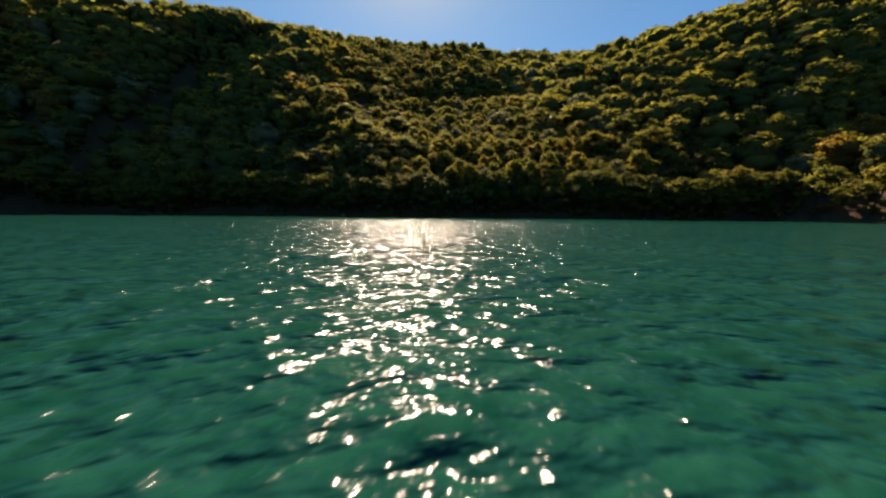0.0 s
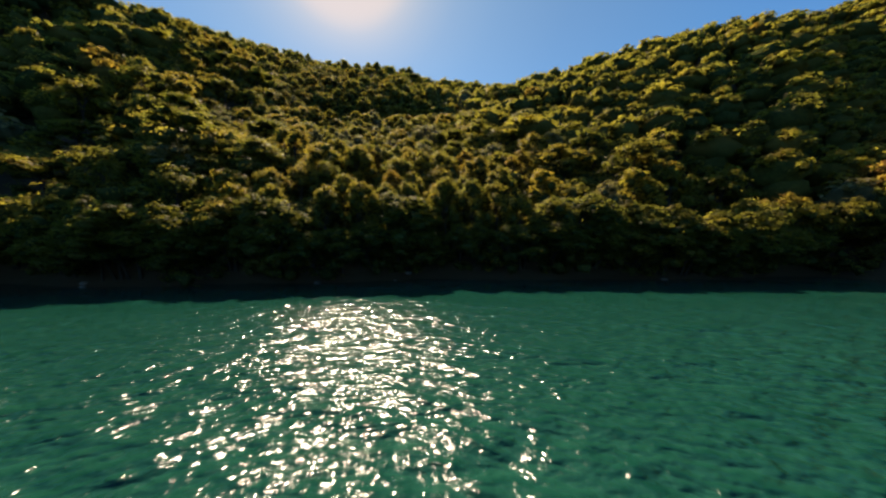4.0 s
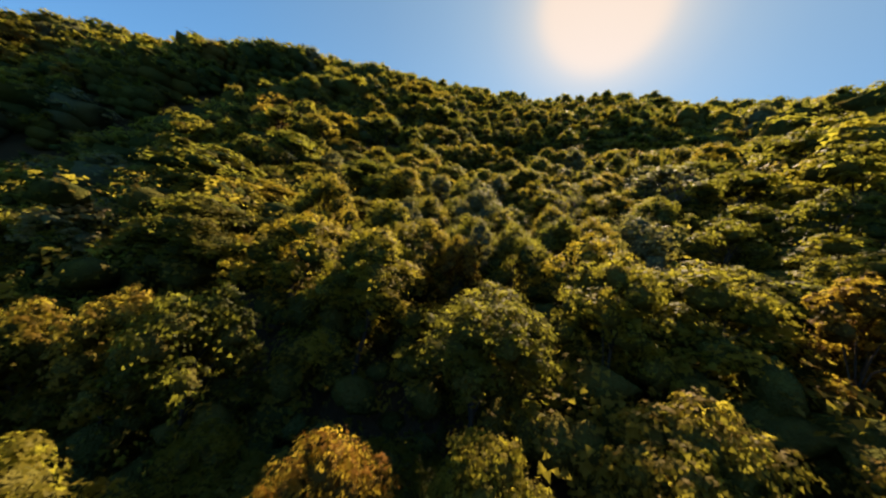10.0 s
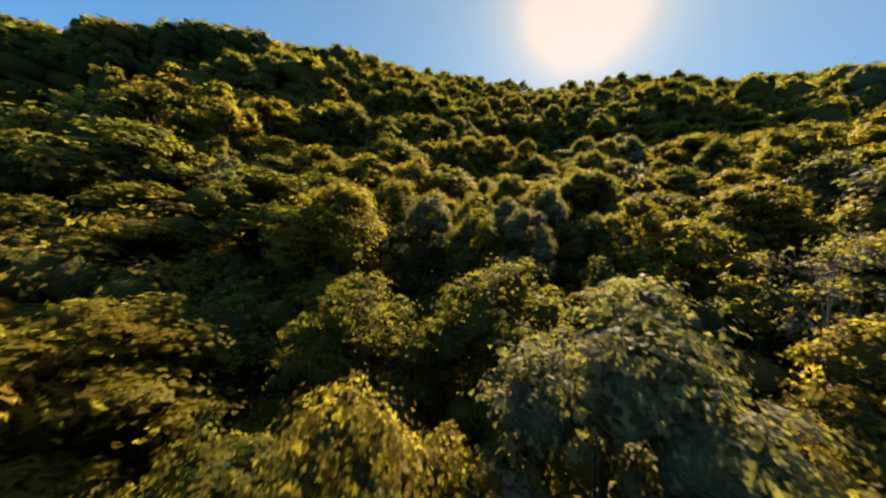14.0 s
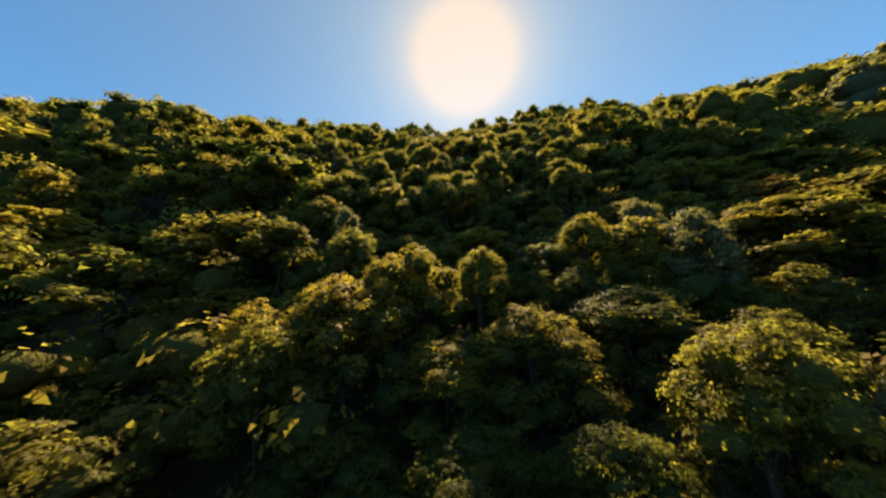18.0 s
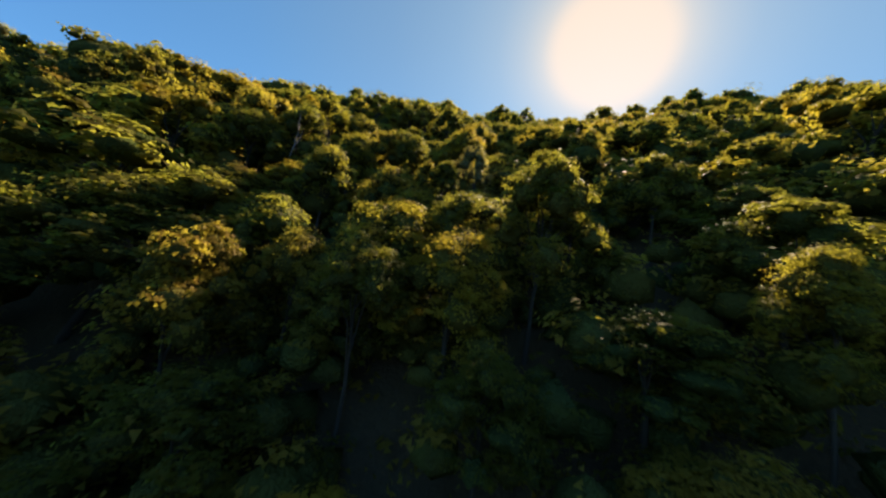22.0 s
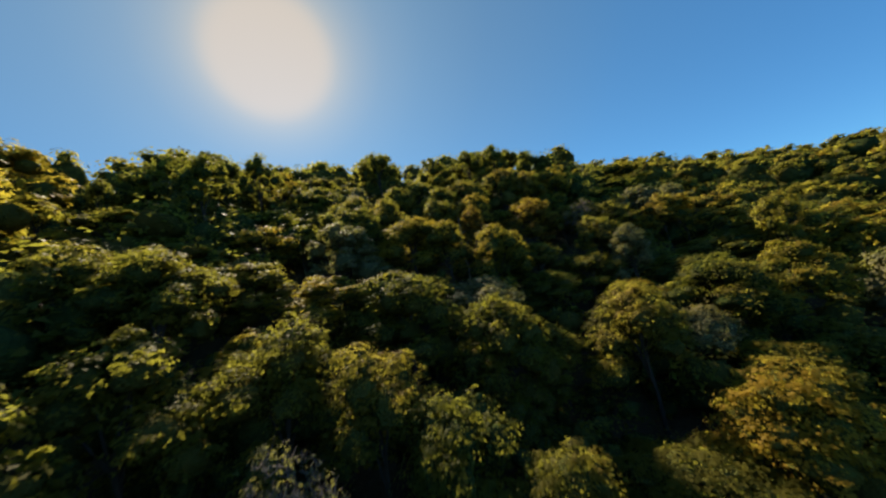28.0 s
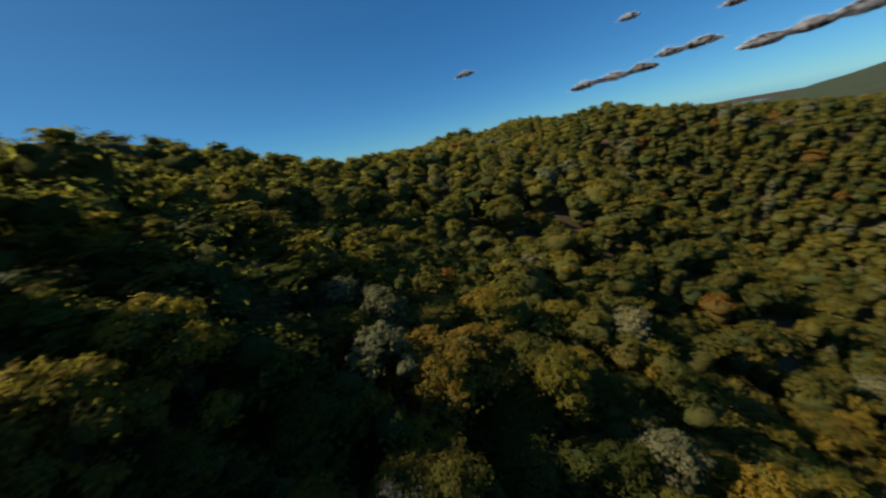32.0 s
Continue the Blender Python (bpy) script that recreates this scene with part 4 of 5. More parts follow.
LOWER_RAVINE = (
    ("yellow", -26.5, 89.6, 22.5, 3.0),
    ("yellow", -30.0, 95.4, 25.1, 3.2),
    ("silver", -7.3, 100.4, 26.4, 2.8),
    ("yellow", -3.4, 89.4, 20.1, 2.4),
    ("olive", 0.2, 93.7, 21.5, 3.0),
    ("green", 2.2, 100.3, 24.3, 3.0),
    ("silver", 5.7, 98.1, 24.5, 3.0),
    ("yellow", 1.5, 85.4, 18.2, 3.2),
    ("bare", 8.0, 120.4, 36.2, 3.2),
    ("olive", 12.9, 108.7, 28.5, 3.2),
    ("green", -41.1, 103.1, 33.0, 3.6),
    ("green", -34.8, 92.3, 25.2, 3.6),
    ("olive", -2.4, 108.6, 28.2, 3.0),
    ("yellow", -4.9, 113.8, 30.4, 3.0),
    ("yellow", 3.2, 113.9, 30.9, 3.6),
    ("olive", -3.8, 98.8, 24.5, 2.8),
    ("olive", -2.1, 99.1, 24.2, 2.8),
    ("bare", -1.2, 110.6, 29.9, 2.2),
    ("yellow", 14.1, 116.9, 34.2, 3.0),
    ("silver", -35.6, 107.1, 31.7, 1.8),
    ("yellow", -57.5, 119.6, 46.3, 2.5),
    ("yellow", -58.7, 135.0, 57.7, 2.5),
    ("yellow", -74.0, 107.9, 48.7, 2.2),
)
MIDDLE_RAVINE = (
    ("yellow", -33.6, 127.8, 42.7, 3.0),
    ("olive", -27.9, 141.0, 47.6, 4.0),
    ("olive", -20.2, 136.8, 43.7, 3.0),
    ("yellow", -10.7, 135.5, 42.4, 3.2),
    ("silver", -7.8, 134.0, 40.6, 2.4),
    ("yellow", -13.1, 126.9, 37.5, 3.4),
    ("yellow", -58.0, 134.2, 58.2, 2.6),
    ("olive", -40.3, 135.4, 51.4, 3.2),
    ("rust", 1.9, 157.9, 54.5, 2.6),
    ("olive", -28.6, 134.4, 45.6, 3.0),
    ("yellow", -31.7, 132.5, 44.8, 2.8),
    ("yellow", -15.8, 146.9, 50.1, 3.0),
    ("yellow", -12.2, 146.7, 49.6, 3.2),
    ("silver", -33.8, 144.1, 53.4, 2.2),
    ("olive", -37.7, 150.8, 59.8, 3.2),
    ("silver", -9.1, 146.0, 49.0, 2.6),
    ("green", -48.9, 154.4, 67.9, 4.8),
    ("olive", -33.1, 126.9, 42.2, 3.0),
)
UPPER_RAVINE = (
    ("green", -42.7, 151.1, 62.8, 3.0),
    ("green", -36.1, 153.5, 60.0, 3.2),
    ("yellow", -32.2, 157.5, 61.3, 3.0),
    ("yellow", -31.6, 159.6, 62.2, 2.6),
    ("green", -28.0, 159.9, 61.7, 2.6),
    ("yellow", -43.9, 161.8, 67.3, 3.0),
    ("olive", -38.5, 170.5, 73.3, 2.8),
    ("olive", -40.2, 167.4, 71.4, 2.8),
    ("olive", -52.0, 170.7, 76.9, 2.6),
    ("olive", -41.7, 180.4, 80.3, 3.0),
    ("olive", -35.9, 170.8, 72.2, 2.6),
    ("yellow", -23.1, 180.7, 77.1, 2.2),
    ("silver", -35.1, 162.5, 65.3, 2.0),
    ("olive", -26.0, 188.7, 82.9, 3.6),
    ("olive", -23.1, 162.5, 63.8, 3.4),
    ("olive", -14.2, 179.2, 72.4, 3.2),
    ("rust", -74.1, 165.4, 84.8, 2.2),
    ("green", -55.1, 210.9, 105.0, 2.6),
    ("green", -58.1, 214.7, 107.3, 2.6),
    ("green", -15.0, 237.7, 117.2, 3.2),
)
TOP = (
    ("yellow", -49.4, 194.7, 88.9, 5.2),
    ("bare", -43.7, 188.7, 83.9, 4.4),
    ("green", -35.7, 197.8, 88.9, 4.4),
    ("yellow", -36.6, 189.2, 81.9, 3.4),
    ("yellow", -26.7, 196.8, 86.0, 3.6),
    ("yellow", -25.1, 190.7, 81.8, 5.5),
    ("yellow", -14.4, 196.2, 84.2, 3.9),
    ("silver", -23.5, 195.2, 83.9, 2.1),
    ("rust", -22.4, 196.8, 86.1, 2.5),
    ("yellow", -38.9, 207.5, 95.8, 4.4),
    ("yellow", -35.3, 207.2, 94.8, 3.6),
    ("yellow", -30.5, 205.6, 93.1, 3.9),
    ("olive", -39.2, 213.2, 99.2, 3.9),
    ("silver", -33.5, 215.0, 99.2, 3.1),
    ("olive", -29.8, 218.4, 101.6, 3.4),
    ("bare", -16.9, 211.6, 95.7, 2.9),
    ("olive", -18.8, 206.5, 92.3, 3.4),
    ("silver", -19.2, 202.9, 90.3, 2.9),
    ("rust", -31.2, 210.5, 96.4, 2.1),
    ("yellow", -15.4, 219.5, 100.9, 2.6),
    ("yellow", -38.2, 220.8, 103.5, 3.6),
)
CREST = (
    ("rust", -24.4, 211.7, 96.6, 3.6),
    ("silver", 1.8, 218.7, 97.4, 2.9),
    ("rust", 26.0, 210.7, 87.6, 3.4),
    ("silver", -7.7, 208.2, 92.2, 2.6),
    ("olive", -27.6, 221.1, 103.4, 3.4),
    ("yellow", 28.8, 206.2, 83.6, 3.4),
    ("yellow", -0.9, 202.6, 86.8, 3.1),
    ("olive", 3.0, 206.8, 89.3, 3.4),
    ("olive", -32.8, 218.8, 101.9, 3.4),
    ("olive", -30.4, 214.6, 98.4, 3.1),
    ("yellow", -13.8, 195.3, 83.4, 3.9),
)
LOWER_SLOPE = (
    ("green", -3.2, 92.5, 21.4, 2.2),
    ("rust", -3.1, 90.6, 20.5, 1.6),
    ("yellow", -3.6, 89.7, 20.1, 1.8),
    ("yellow", -4.3, 89.1, 19.9, 1.6),
    ("yellow", 0.1, 93.5, 21.8, 2.4),
    ("olive", 1.7, 98.9, 24.2, 2.8),
    ("yellow", 3.2, 94.3, 22.2, 2.6),
    ("yellow", -9.7, 89.7, 20.3, 2.8),
    ("olive", -10.1, 88.2, 19.5, 2.8),
    ("green", -10.8, 97.7, 24.0, 2.6),
    ("yellow", -17.4, 89.1, 20.3, 3.0),
    ("olive", -1.5, 97.6, 23.6, 2.4),
)
MIDDLE_SLOPE = (
    ("yellow", -20.1, 113.8, 31.9, 1.8),
    ("yellow", -17.4, 114.8, 31.9, 1.8),
    ("silver", -12.9, 116.9, 32.3, 1.2),
    ("olive", -10.7, 128.1, 37.6, 2.8),
    ("olive", -17.2, 122.8, 35.4, 3.2),
    ("yellow", -32.1, 117.5, 36.9, 3.0),
    ("yellow", -30.6, 119.5, 37.3, 2.0),
    ("olive", -27.0, 120.0, 36.3, 1.8),
    ("olive", -23.0, 121.6, 35.7, 2.0),
    ("olive", -19.9, 122.4, 35.4, 1.8),
    ("yellow", -13.3, 126.9, 36.9, 2.6),
    ("yellow", -10.2, 126.6, 36.8, 2.6),
    ("olive", -36.7, 124.8, 42.2, 2.6),
)
MIDDLE_SLOPE_MORE = (
    ("olive", -33.1, 127.4, 42.1, 2.8),
    ("olive", -26.7, 139.3, 46.7, 3.6),
    ("olive", -20.2, 137.8, 43.9, 2.4),
    ("olive", -10.4, 137.0, 42.4, 3.0),
    ("yellow", -8.4, 133.0, 40.2, 2.2),
    ("olive", -41.8, 138.2, 52.5, 3.0),
    ("olive", -8.6, 147.1, 48.5, 3.6),
    ("yellow", -27.0, 140.8, 47.7, 2.6),
    ("yellow", -28.3, 139.1, 47.0, 2.4),
    ("yellow", -15.6, 148.4, 50.2, 2.6),
    ("yellow", -11.3, 148.7, 49.8, 2.8),
    ("silver", -10.5, 153.1, 52.8, 2.0),
    ("silver", -35.4, 144.3, 53.6, 2.0),
)
UPPER_SLOPE = (
    ("olive", -31.5, 162.1, 64.3, 0.8),
    ("olive", -31.7, 161.3, 63.9, 0.8),
    ("green", -30.4, 161.4, 63.5, 1.3),
    ("olive", -30.3, 167.5, 68.1, 2.2),
    ("olive", -42.9, 162.3, 68.5, 1.8),
    ("olive", -28.2, 156.3, 59.2, 1.7),
    ("yellow", -26.1, 156.5, 58.7, 1.6),
    ("olive", -31.1, 152.8, 57.6, 1.8),
    ("olive", -28.6, 154.4, 57.8, 1.4),
    ("green", -24.5, 157.7, 59.1, 2.0),
    ("olive", -20.4, 169.3, 67.4, 2.6),
    ("olive", -35.3, 153.7, 59.9, 2.2),
    ("olive", -38.3, 170.1, 72.3, 2.6),
)
BROW = (
    ("yellow", -26.6, 192.1, 81.2, 2.9),
    ("yellow", -46.6, 195.5, 88.0, 3.4),
    ("yellow", -52.3, 194.7, 89.0, 3.6),
    ("yellow", -42.5, 194.3, 86.3, 2.3),
    ("olive", -36.6, 190.0, 81.5, 2.6),
    ("yellow", -22.2, 192.3, 80.5, 3.4),
    ("silver", -34.9, 199.7, 88.4, 3.1),
    ("yellow", -25.0, 198.7, 86.1, 2.6),
    ("yellow", -1.9, 203.7, 86.0, 3.1),
    ("yellow", -40.7, 208.8, 96.1, 3.4),
    ("yellow", -35.4, 207.4, 93.9, 3.1),
    ("yellow", -39.3, 208.7, 95.7, 2.9),
    ("yellow", -30.4, 206.3, 92.5, 2.9),
    ("yellow", -38.9, 213.4, 98.9, 2.9),
    ("olive", -17.3, 207.6, 91.6, 2.6),
)
BROW_MORE = (
    ("olive", -16.9, 204.5, 89.2, 2.3),
    ("yellow", -38.5, 219.0, 102.4, 3.6),
    ("yellow", -28.3, 221.1, 102.1, 3.6),
    ("yellow", -5.4, 232.0, 105.3, 2.9),
    ("yellow", 41.1, 214.9, 85.7, 3.4),
    ("yellow", 42.9, 202.1, 76.0, 3.9),
    ("yellow", 70.7, 171.0, 54.4, 3.6),
    ("yellow", 17.2, 221.9, 95.0, 3.1),
    ("yellow", 44.8, 155.7, 40.3, 3.6),
    ("olive", 45.5, 125.3, 23.9, 3.9),
    ("silver", 3.3, 186.9, 70.9, 2.9),
    ("silver", 6.9, 216.8, 93.5, 2.6),
    ("rust", 176.6, 26.5, 2.0, 3.9),
    ("rust", 142.2, 122.7, 53.6, 3.9),
    ("yellow", 108.1, 200.3, 80.5, 4.2),
)
STANDS = (RIM_CROWNS, BANK_CROWNS, BANK_LOWER_CROWNS, LEDGE_CROWNS, SHADE_CROWNS, FORK_CROWNS, GULLY_CROWNS, HOLLOW_CROWNS, CLEFT_CROWNS, BEND_CROWNS, SLOPE_CROWNS, SUMMIT_CROWNS, EDGE_CROWNS, FAR_SIDE_CROWNS, WATERSIDE, LOWER_CROWNS, MIDDLE_CROWNS, UPPER_CROWNS, HEAD_CROWNS, TOP_CROWNS, CREST_CROWNS, BROW_CROWNS, SKYLINE_CROWNS, BANK_STAND, BANK_TOP_STAND, GULLY_STAND, SHELF_STAND, RAVINE_STAND, HEAD_STAND, SHOULDER_STAND, SADDLE_STAND, RIDGE_STAND, BANK, LOWER_RAVINE, MIDDLE_RAVINE, UPPER_RAVINE, TOP, CREST, LOWER_SLOPE, MIDDLE_SLOPE, MIDDLE_SLOPE_MORE, UPPER_SLOPE, BROW, BROW_MORE)
for stand in STANDS:
    for kind, x, y, top, wide in sorted(stand, key=lambda tree: tree[0] == "green"):
        wide = max(1.15 * wide, 1.0 if wide < 1 else float(rng.uniform(2.0, 3.1)) if kind in ("green", "olive", "yellow") else 1.5)
        if room(x, y, wide, 0.45):
            settle_tree(kind, x, y + 0.25 * wide, top, wide)

# The row whose crowns hang out over the water.
for x in np.concatenate([np.arange(-103, 60, 2.7), np.arange(60, 92, 1.7)]):
    x = float(x + rng.uniform(-1, 1))
    if room(x, float(shore(x)) + 1, 2.0, 0.28):
        settle_tree(("green", "green", "green", "olive")[int(rng.integers(0, 4))], x, float(shore(x)) + 0.9, rng.uniform(9.4, 11.4), rng.uniform(3.4, 5.0), rng.uniform(1.2, 2.4))
for x in np.arange(-100, 58, 3.1):
    x = float(x + rng.uniform(-1.2, 1.2))
    settle_tree("green", x, float(shore(x)) + 0.6, rng.uniform(5.6, 7.4), rng.uniform(2.8, 4.2), rng.uniform(2.4, 3.4))
FLAT = math.hypot(SUN.x, SUN.y)
SUNLIT = [s for stand in STANDS for s in stand if s[0] != "green"]
for wide_least, wide_most, tries, drop in ((3.3, 4.8, 26000, 0.0), (2.4, 3.4, 34000, 0.6), (1.6, 2.3, 9000, 1.8)):
    xs_, ys_ = rng.uniform(-240, 285, tries), rng.uniform(-160, 275, tries)
    near_ = from_corridor(xs_, ys_)
    wides = rng.uniform(wide_least, wide_most, tries) * np.where(near_ < 40, rng.uniform(0.8, 1.15, tries), rng.uniform(0.6, 1.3, tries)) * np.where(near_ < 24, 1, np.where(near_ < 40, 1.3, np.where((xs_ > 10) & (ys_ > 105), 1.8, 1.5)))
    here = roof(xs_, ys_)
    steep = 1 / np.sqrt(1 + ((roof(xs_, ys_ + 4) - here) ** 2 + (roof(xs_ + 4, ys_) - here) ** 2) / 16)
    land = ys_ - shore(xs_) > 0.6
    tops = here + rng.normal(0, 0.6, tries) + 0.35 * (np.minimum(wides, 4.6) - 3.4) - drop * rng.uniform(0.4, 1.5, tries) - np.where(near_ < 9, 0.6, np.where(near_ < 30, 0.0, -0.9)) + np.interp(ys_, (165, 190, 212, 232, 245), (0.0, 1.0, 2.4, 2.2, 1.2)) + swell(xs_, ys_)
    for x, y, wide, top, tilt, ok, close in zip(xs_.tolist(), ys_.tolist(), wides.tolist(), tops.tolist(), steep.tolist(), land.tolist(), (near_ < 22).tolist()):
        if not ok or not room(x, y, wide, (0.68 if close else 0.74 if wide < 6 else 0.82) * tilt):
            continue
        for _, sx, sy, s_top, s_wide in SUNLIT:
            if abs(sx - x) + abs(sy - y) < 26:
                ahead = ((x - sx) * SUN.x + (y - sy) * SUN.y) / FLAT
                if 0 < ahead < 14 and abs((sx - x) * SUN.y - (sy - y) * SUN.x) / FLAT < s_wide + 0.8 * wide:
                    top = min(top, s_top - 2.8 + 0.66 * ahead)
        settle_tree(kind_at(x, y, close), x, y, top, wide)


def far_wood(kind, trees):
    """Trees too far off to tell apart singly, as one mass."""
    r = np.random.default_rng(5 + len(trees))
    shapes = []
    for k in range(8):
        large, small = lobes_of(r, 8.5, 3.6, 7 if k < 4 else 5, 4 if k < 4 else 2, 0.6)
        leaves = leaf_cards(r, np.concatenate([small, large]), *((570, 0.245, 5) if k < 4 else (260, 0.39, 5)), 0.6, False)
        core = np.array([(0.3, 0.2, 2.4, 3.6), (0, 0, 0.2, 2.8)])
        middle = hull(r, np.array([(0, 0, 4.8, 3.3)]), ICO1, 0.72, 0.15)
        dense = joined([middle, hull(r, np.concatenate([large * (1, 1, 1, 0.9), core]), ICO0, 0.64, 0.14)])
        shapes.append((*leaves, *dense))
    verts, outer, inner, k = [], [], [], 0
    for x, y, top, wide in trees:
        cv, cf, hv, hf = shapes[r.integers(4) + (4 if from_corridor(x, y) > 95 else 0)]
        a = r.uniform(0, 6.28)
        m = np.array([[np.cos(a), np.sin(a), 0], [-np.sin(a), np.cos(a), 0], [0, 0, 1]])
        v = np.concatenate([cv, hv]) @ m * (wide / 3.6, wide / 3.6, 1) - (0, 0, 8.5)
        verts.append(v * (1, 1, min(1.3, max(0.9, wide / 4.8))) + (x, y, top))
        outer.append(cf + k)
        inner.append(hf + len(cv) + k)
        k += len(v)
    mat = LEAVES["silver" if kind == "bare" else kind]
    outer, inner = np.concatenate(outer), np.concatenate(inner)
    me = fast_mesh("woodland", np.concatenate(verts), None, np.concatenate([outer, inner]), mat)
    me.materials.append(SHADED_INNER[mat.name])
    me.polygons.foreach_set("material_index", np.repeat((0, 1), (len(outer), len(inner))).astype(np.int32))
    tagged(new("woodland", me), "distant mass of " + KINDS[kind][2] + " covering the hillsides", "woodland", kind="stuff")


def bush_mass(r, places, shapes, kind, label):
    """Many bushes at the given places (x, y, size), as one mass."""
    verts, outer, inner, k = [], [], [], 0
    for x, y, size in places:
        cv, cf, hv, hf = shapes[r.integers(len(shapes))]
        a = r.uniform(0, 6.28)
        m = np.array([[np.cos(a), np.sin(a), 0], [-np.sin(a), np.cos(a), 0], [0, 0, 1]])
        verts.append(np.concatenate([cv, hv]) @ m * size + (x, y, float(ground_height(x, y)) - 0.35))
        outer.append(cf + k)
        inner.append(hf + len(cv) + k)
        k += len(verts[-1])
    outer, inner = np.concatenate(outer), np.concatenate(inner)
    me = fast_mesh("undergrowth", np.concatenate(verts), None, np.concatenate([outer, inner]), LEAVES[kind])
    me.materials.append(SHADED_INNER[LEAVES[kind].name])
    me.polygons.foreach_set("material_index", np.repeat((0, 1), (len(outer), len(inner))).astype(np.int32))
    tagged(new("undergrowth", me), label, "undergrowth", kind="stuff")


def bush_shapes(r, masses, cards, size):
    shapes = []
    for k in range(5):
        lobes = np.array([(r.normal(0, 0.85), r.normal(0, 0.85), r.uniform(0.6, 1.9), r.uniform(0.65, 1.1)) for _ in range(masses)])
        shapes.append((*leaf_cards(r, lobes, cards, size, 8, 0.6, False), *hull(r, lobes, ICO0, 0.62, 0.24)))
    return shapes


def low_cover(kind, seed, count, x0, x1, y0, y1, label, least=0.8, most=1.6):
    """Scrub and saplings on the slopes between the trees."""
    r = np.random.default_rng(seed)
    shapes = bush_shapes(r, 3, 210, 0.09)
    xs_, ys_ = r.uniform(x0, x1, 4 * count), r.uniform(y0, y1, 4 * count)
    land = np.flatnonzero(ys_ - shore(xs_) > 0.3)[:count]
    away = from_corridor(xs_, ys_)
    bush_mass(r, [(xs_[i], ys_[i], min(r.uniform(least, most), 1.25 + 0.05 * away[i])) for i in land], shapes, kind, label)


low_cover("green", 21, 600, -110, 100, 0, 108, "dark green scrub covering the bank behind the shore")
low_cover("olive", 25, 520, -38, 40, 74, 106, "olive-green scrub filling the gaps between the trees above the bank", 1.3, 2.2)
low_cover("green", 23, 550, -100, 60, 71, 80, "dark green bushes hanging over the waterline")
low_cover("olive", 22, 1000, -80, 25, 100, 185, "olive-green scrub and saplings on the ravine slopes", 1.1, 2.3)
low_cover("green", 24, 800, -85, 45, 180, 265, "dark green scrub and saplings filling the upper slope between the trees", 1.3, 2.6)
for kind, trees in far_trees.items():
    if trees:
        far_wood(kind, trees)


def undergrowth(kind, seed, count):
    """Bushes that fill the gaps under and between the trees near the flight line and along the bank."""
    r = np.random.default_rng(seed)
    shapes, places = bush_shapes(r, 5, 300, 0.085), []
    while len(places) < count:
        if r.uniform() < 0.33:
            x = r.uniform(-40, 55) if r.uniform() < 0.7 else r.uniform(40, 95)
            y = float(shore(x)) + r.uniform(0.1, 11) * (3 if x > 58 else 1)
        else:
            a = r.integers(len(CORRIDOR) - 1)
            x, y = CORRIDOR[a] + (CORRIDOR[a + 1] - CORRIDOR[a]) * r.uniform() + r.normal(0, 15, 2)
        if y - float(shore(x)) > 0.1:
            places.append((x, y, r.uniform(0.7, 1.5)))
    bush_mass(r, places, shapes, kind, "dense " + ("dark green" if kind == "green" else "olive-green") + " bushes filling the gaps between the trees")


undergrowth("green", 3, 600)
undergrowth("olive", 4, 320)


def dead_tree(x, y, tall, seed, label, thick=0.09, limbs=(2, 3, 3, 4)):
    """A leafless stem with a few broken limbs."""
    r = np.random.default_rng(seed)
    base = np.array([0, 0, -0.6])
    way = np.array([r.normal(0, 0.08), r.normal(0, 0.08), 1.0])
    stem = [base + way * tall * k / 5 + np.append(r.normal(0, 0.035 * tall, 2), 0) * (k > 0) for k in range(6)]
    thing = new("dead_tree")
    thing.matrix_world = pose(x, y, float(ground_height(x, y)))
    tagged(thing, label, "dead tree", "dead trees")
    v, q = tube(stem, np.linspace(thick, 0.25 * thick, 6), 7)
    trunk = new("trunk", fast_mesh("trunk", v, q, None, PALE_BARK, True))
    trunk.parent = thing
    for k in limbs:
        out = r.normal(size=3) * (1, 1, 0.2) + (0, 0, 0.7)
        out /= np.linalg.norm(out)
        reach = tall * r.uniform(0.14, 0.28)
        a = stem[k]
        v, q = tube([a, a + out * reach * 0.5 + r.normal(0, 0.05, 3), a + out * reach + (0, 0, 0.15)], (0.45 * thick, 0.3 * thick, 0.1 * thick), 5)
        limb = new("limb", fast_mesh("limb", v, q, None, PALE_BARK, True))
        limb.parent = thing


dead_tree(-48.5, 160.5, 9.6, 1, "pale leafless dead tree standing above the dark crowns")
dead_tree(-18.5, 151.0, 6.8, 2, "thin pale dead stem among the trees of the ravine", 0.045, ())
dead_tree(-17.6, 152.2, 7.0, 3, "thin pale dead stem among the trees of the ravine", 0.045, ())
dead_tree(-32.2, 209.4, 8.2, 4, "pale forked bare stem below an orange tree")


def shore_stone(x, out, size, seed):
    r = np.random.default_rng(seed)
    v, f = ICO1
    ob = new("stone", fast_mesh("stone", v * (1 + r.normal(0, 0.09, (len(v), 1))) * size * (1.3, 1, 0.6), None, f, STONE))
    y = float(shore(x)) - out
    ob.matrix_world = pose(x, y, max(-0.1, float(ground_height(x, y))) + 0.12 * size, 0, 0, r.uniform(0, 360))
    tagged(ob, "pale limestone boulder lying at the waterline", "stone", "stones at the waterline")


for number in range(9):
    shore_stone(float(rng.uniform(-40, 45)), float(rng.uniform(-0.6, 0.3)), float(rng.uniform(0.15, 0.4)), number)

# ---- distance ----


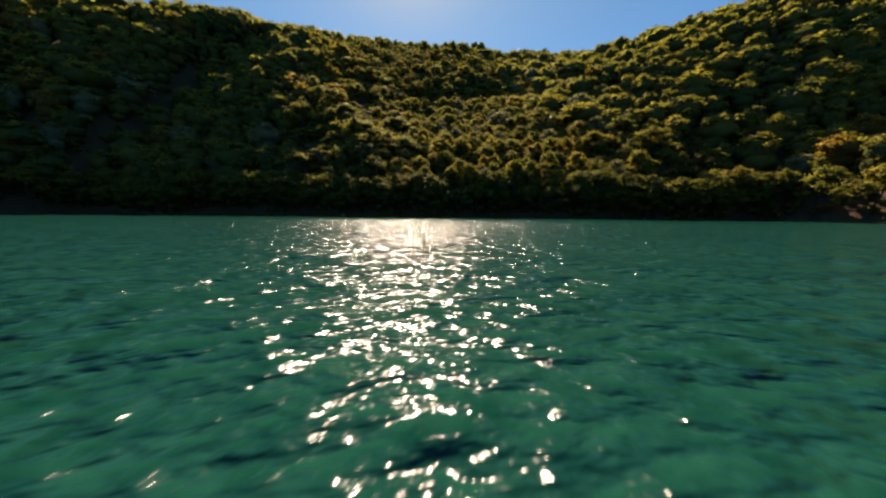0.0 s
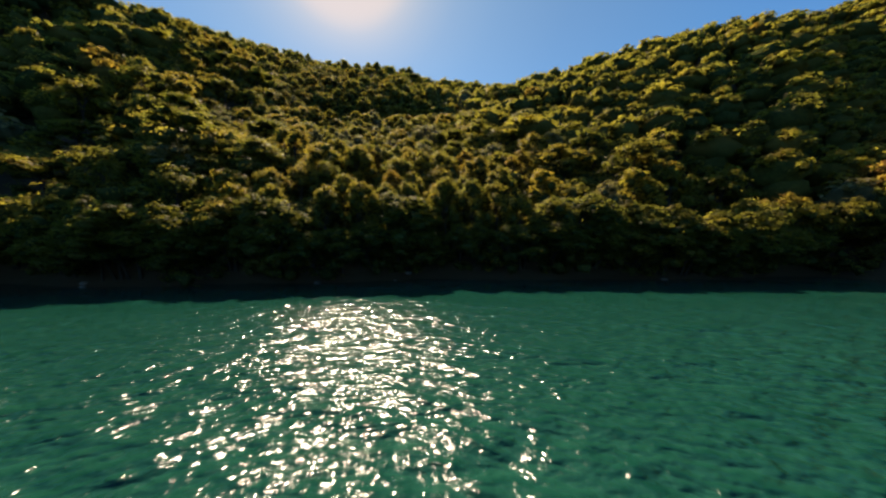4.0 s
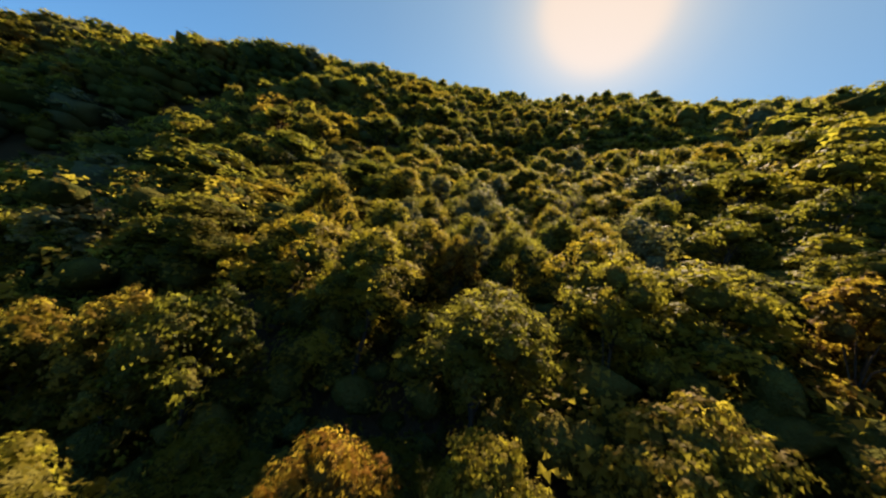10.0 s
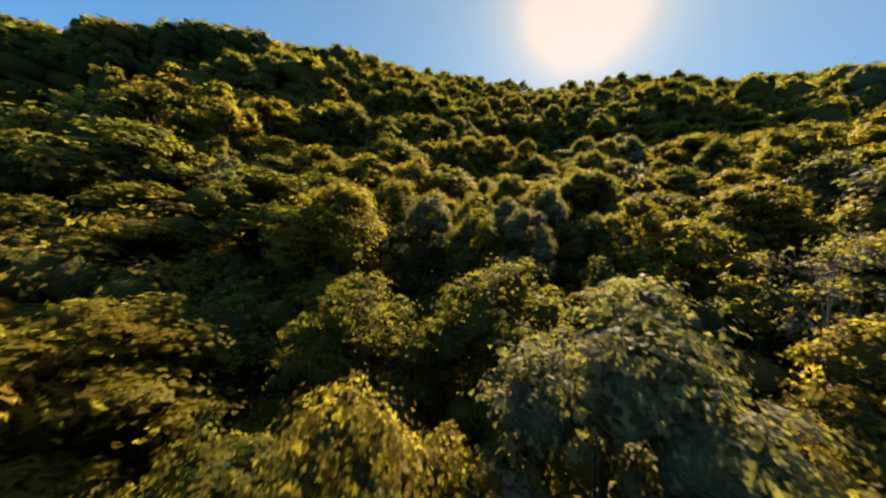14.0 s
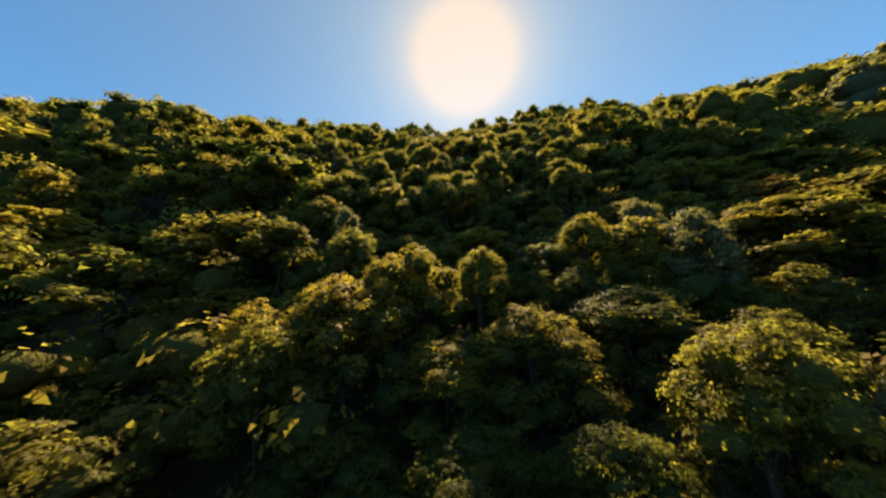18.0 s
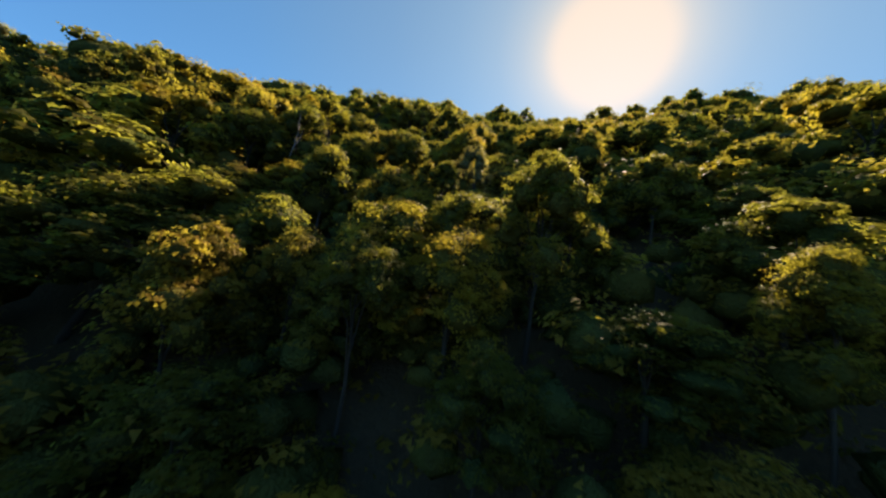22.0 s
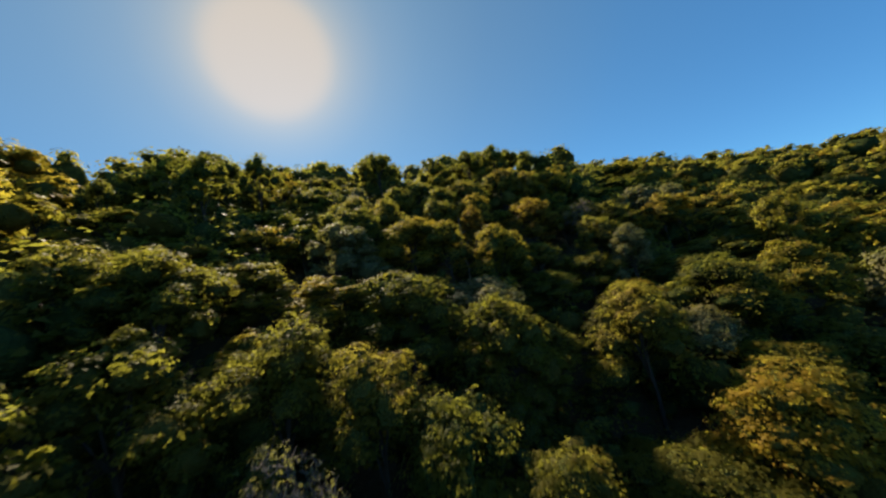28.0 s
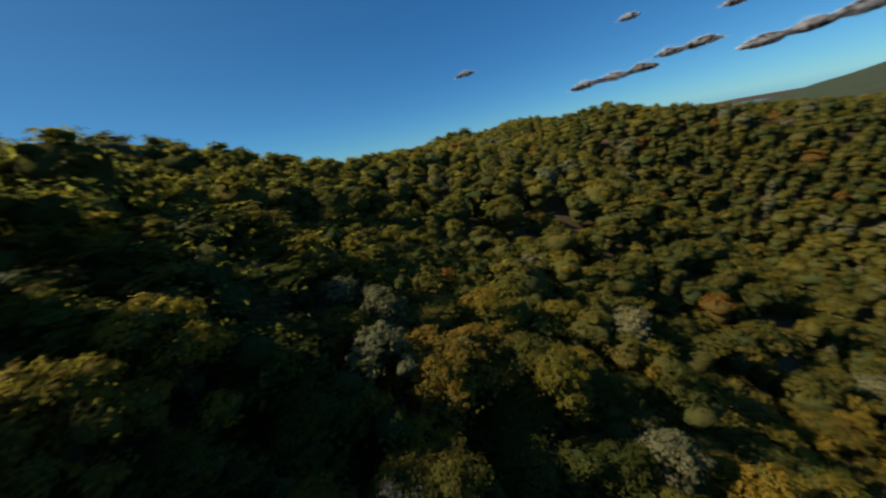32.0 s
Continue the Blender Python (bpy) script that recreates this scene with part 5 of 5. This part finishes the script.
def distant_hill():
    """The wooded hill beyond the lake, far off."""
    away = Vector((0.83, -0.56, 0)).normalized()
    side = Vector((away.y, -away.x, 0))
    us, vs = np.linspace(-1100, 1300, 90), np.linspace(0, 900, 40)
    gu, gv = np.meshgrid(us, vs)
    z = 100 * np.exp(-(((gu - 650) / 430) ** 2)) * np.sin(np.clip(gv / 900, 0, 1) * np.pi * 0.55) + 10 * np.sin(gv / 900 * 1.6) + 3 * np.sin(gu / 37) * np.sin(gv / 61)
    verts = np.stack([away.x * (900 + 1.6 * gv) + side.x * gu, away.y * (900 + 1.6 * gv) + side.y * gu, z - 3], -1).reshape(-1, 3)
    n = len(us)
    i = (np.arange(len(vs) - 1)[:, None] * n + np.arange(n - 1)[None]).ravel()
    me = fast_mesh("far_hill", verts, np.stack([i, i + 1, i + n + 1, i + n], 1), None, FAR_WOODS, True)
    tagged(new("far_hill", me), "distant dark green wooded hill beyond the lake", "hill", kind="structure")


distant_hill()


def cloud(name, az, el, length, tilt, seed):
    """A small fair-weather cloud far off: a flat-bottomed row of puffs."""
    r = np.random.default_rng(seed)
    puffs = []
    v, f = ICO1
    for k in range(70):
        u = float(np.clip(r.normal(0, 0.45), -1, 1))
        size = length * 0.16 * (1 - 0.7 * abs(u)) * r.uniform(0.35, 1.0)
        puffs.append((v * (1 + r.normal(0, 0.12, (len(v), 1))) * size * (1.7, 1, 0.75) + (0.5 * length * u, r.normal(0, 0.05) * length, abs(r.normal(0, 0.05)) * length * (1 - abs(u)) + 0.5 * length * u * tilt), f))
    v, f = joined(puffs)
    ob = new(name, fast_mesh(name, v, None, f, CLOUD, True))
    d, a, e = 5200, radians(az), radians(el)
    ob.matrix_world = Matrix.Translation((d * math.sin(a) * math.cos(e) - 40, d * math.cos(a) * math.cos(e) + 192, d * math.sin(e) + 100)) @ Euler((0, 0, -a)).to_matrix().to_4x4()
    tagged(ob, "small white fair-weather cloud low in the blue sky", "cloud", kind="structure")


def cloud_material():
    m, tree, n = material("cloud")
    geo = n("ShaderNodeNewGeometry")
    tex = noise_node(n, tree, 45.0, 6.0, geo.outputs["Position"])
    edge = n("ShaderNodeMapRange")
    edge.inputs["From Min"].default_value, edge.inputs["From Max"].default_value, edge.inputs["To Max"].default_value = 0.42, 0.78, 0.24
    link(tree, tex.outputs[0], edge.inputs["Value"])
    lit, through_lit, white = n("ShaderNodeBsdfDiffuse"), n("ShaderNodeBsdfTranslucent"), n("ShaderNodeMixShader")
    for node in (lit, through_lit):
        node.inputs["Color"].default_value = (0.93, 0.89, 0.87, 1)
    link(tree, lit.outputs[0], white.inputs[1])
    link(tree, through_lit.outputs[0], white.inputs[2])
    clear = n("ShaderNodeBsdfTransparent")
    mx = n("ShaderNodeMixShader")
    out = n("ShaderNodeOutputMaterial")
    link(tree, edge.outputs[0], mx.inputs[0])
    link(tree, clear.outputs[0], mx.inputs[1])
    link(tree, white.outputs[0], mx.inputs[2])
    link(tree, mx.outputs[0], out.inputs[0])
    return m


CLOUD = cloud_material()
for number, (az, el, length, tilt) in enumerate(((93.6, 10.0, 240, 0.1), (110.6, 4.6, 330, 0.1), (114.0, 4.8, 380, 0.0), (117.8, 5.0, 330, 0.0), (120.8, 6.0, 300, 0.0), (124.0, 6.2, 330, 0.0), (129.6, 4.5, 380, 0.03), (133.3, 4.8, 380, 0.04), (137.0, 5.2, 440, 0.04), (116.4, 11.4, 230, 0.0), (127.2, 9.4, 260, 0.0))):
    cloud("cloud", az, el, 1.3 * length, tilt, 60 + number)
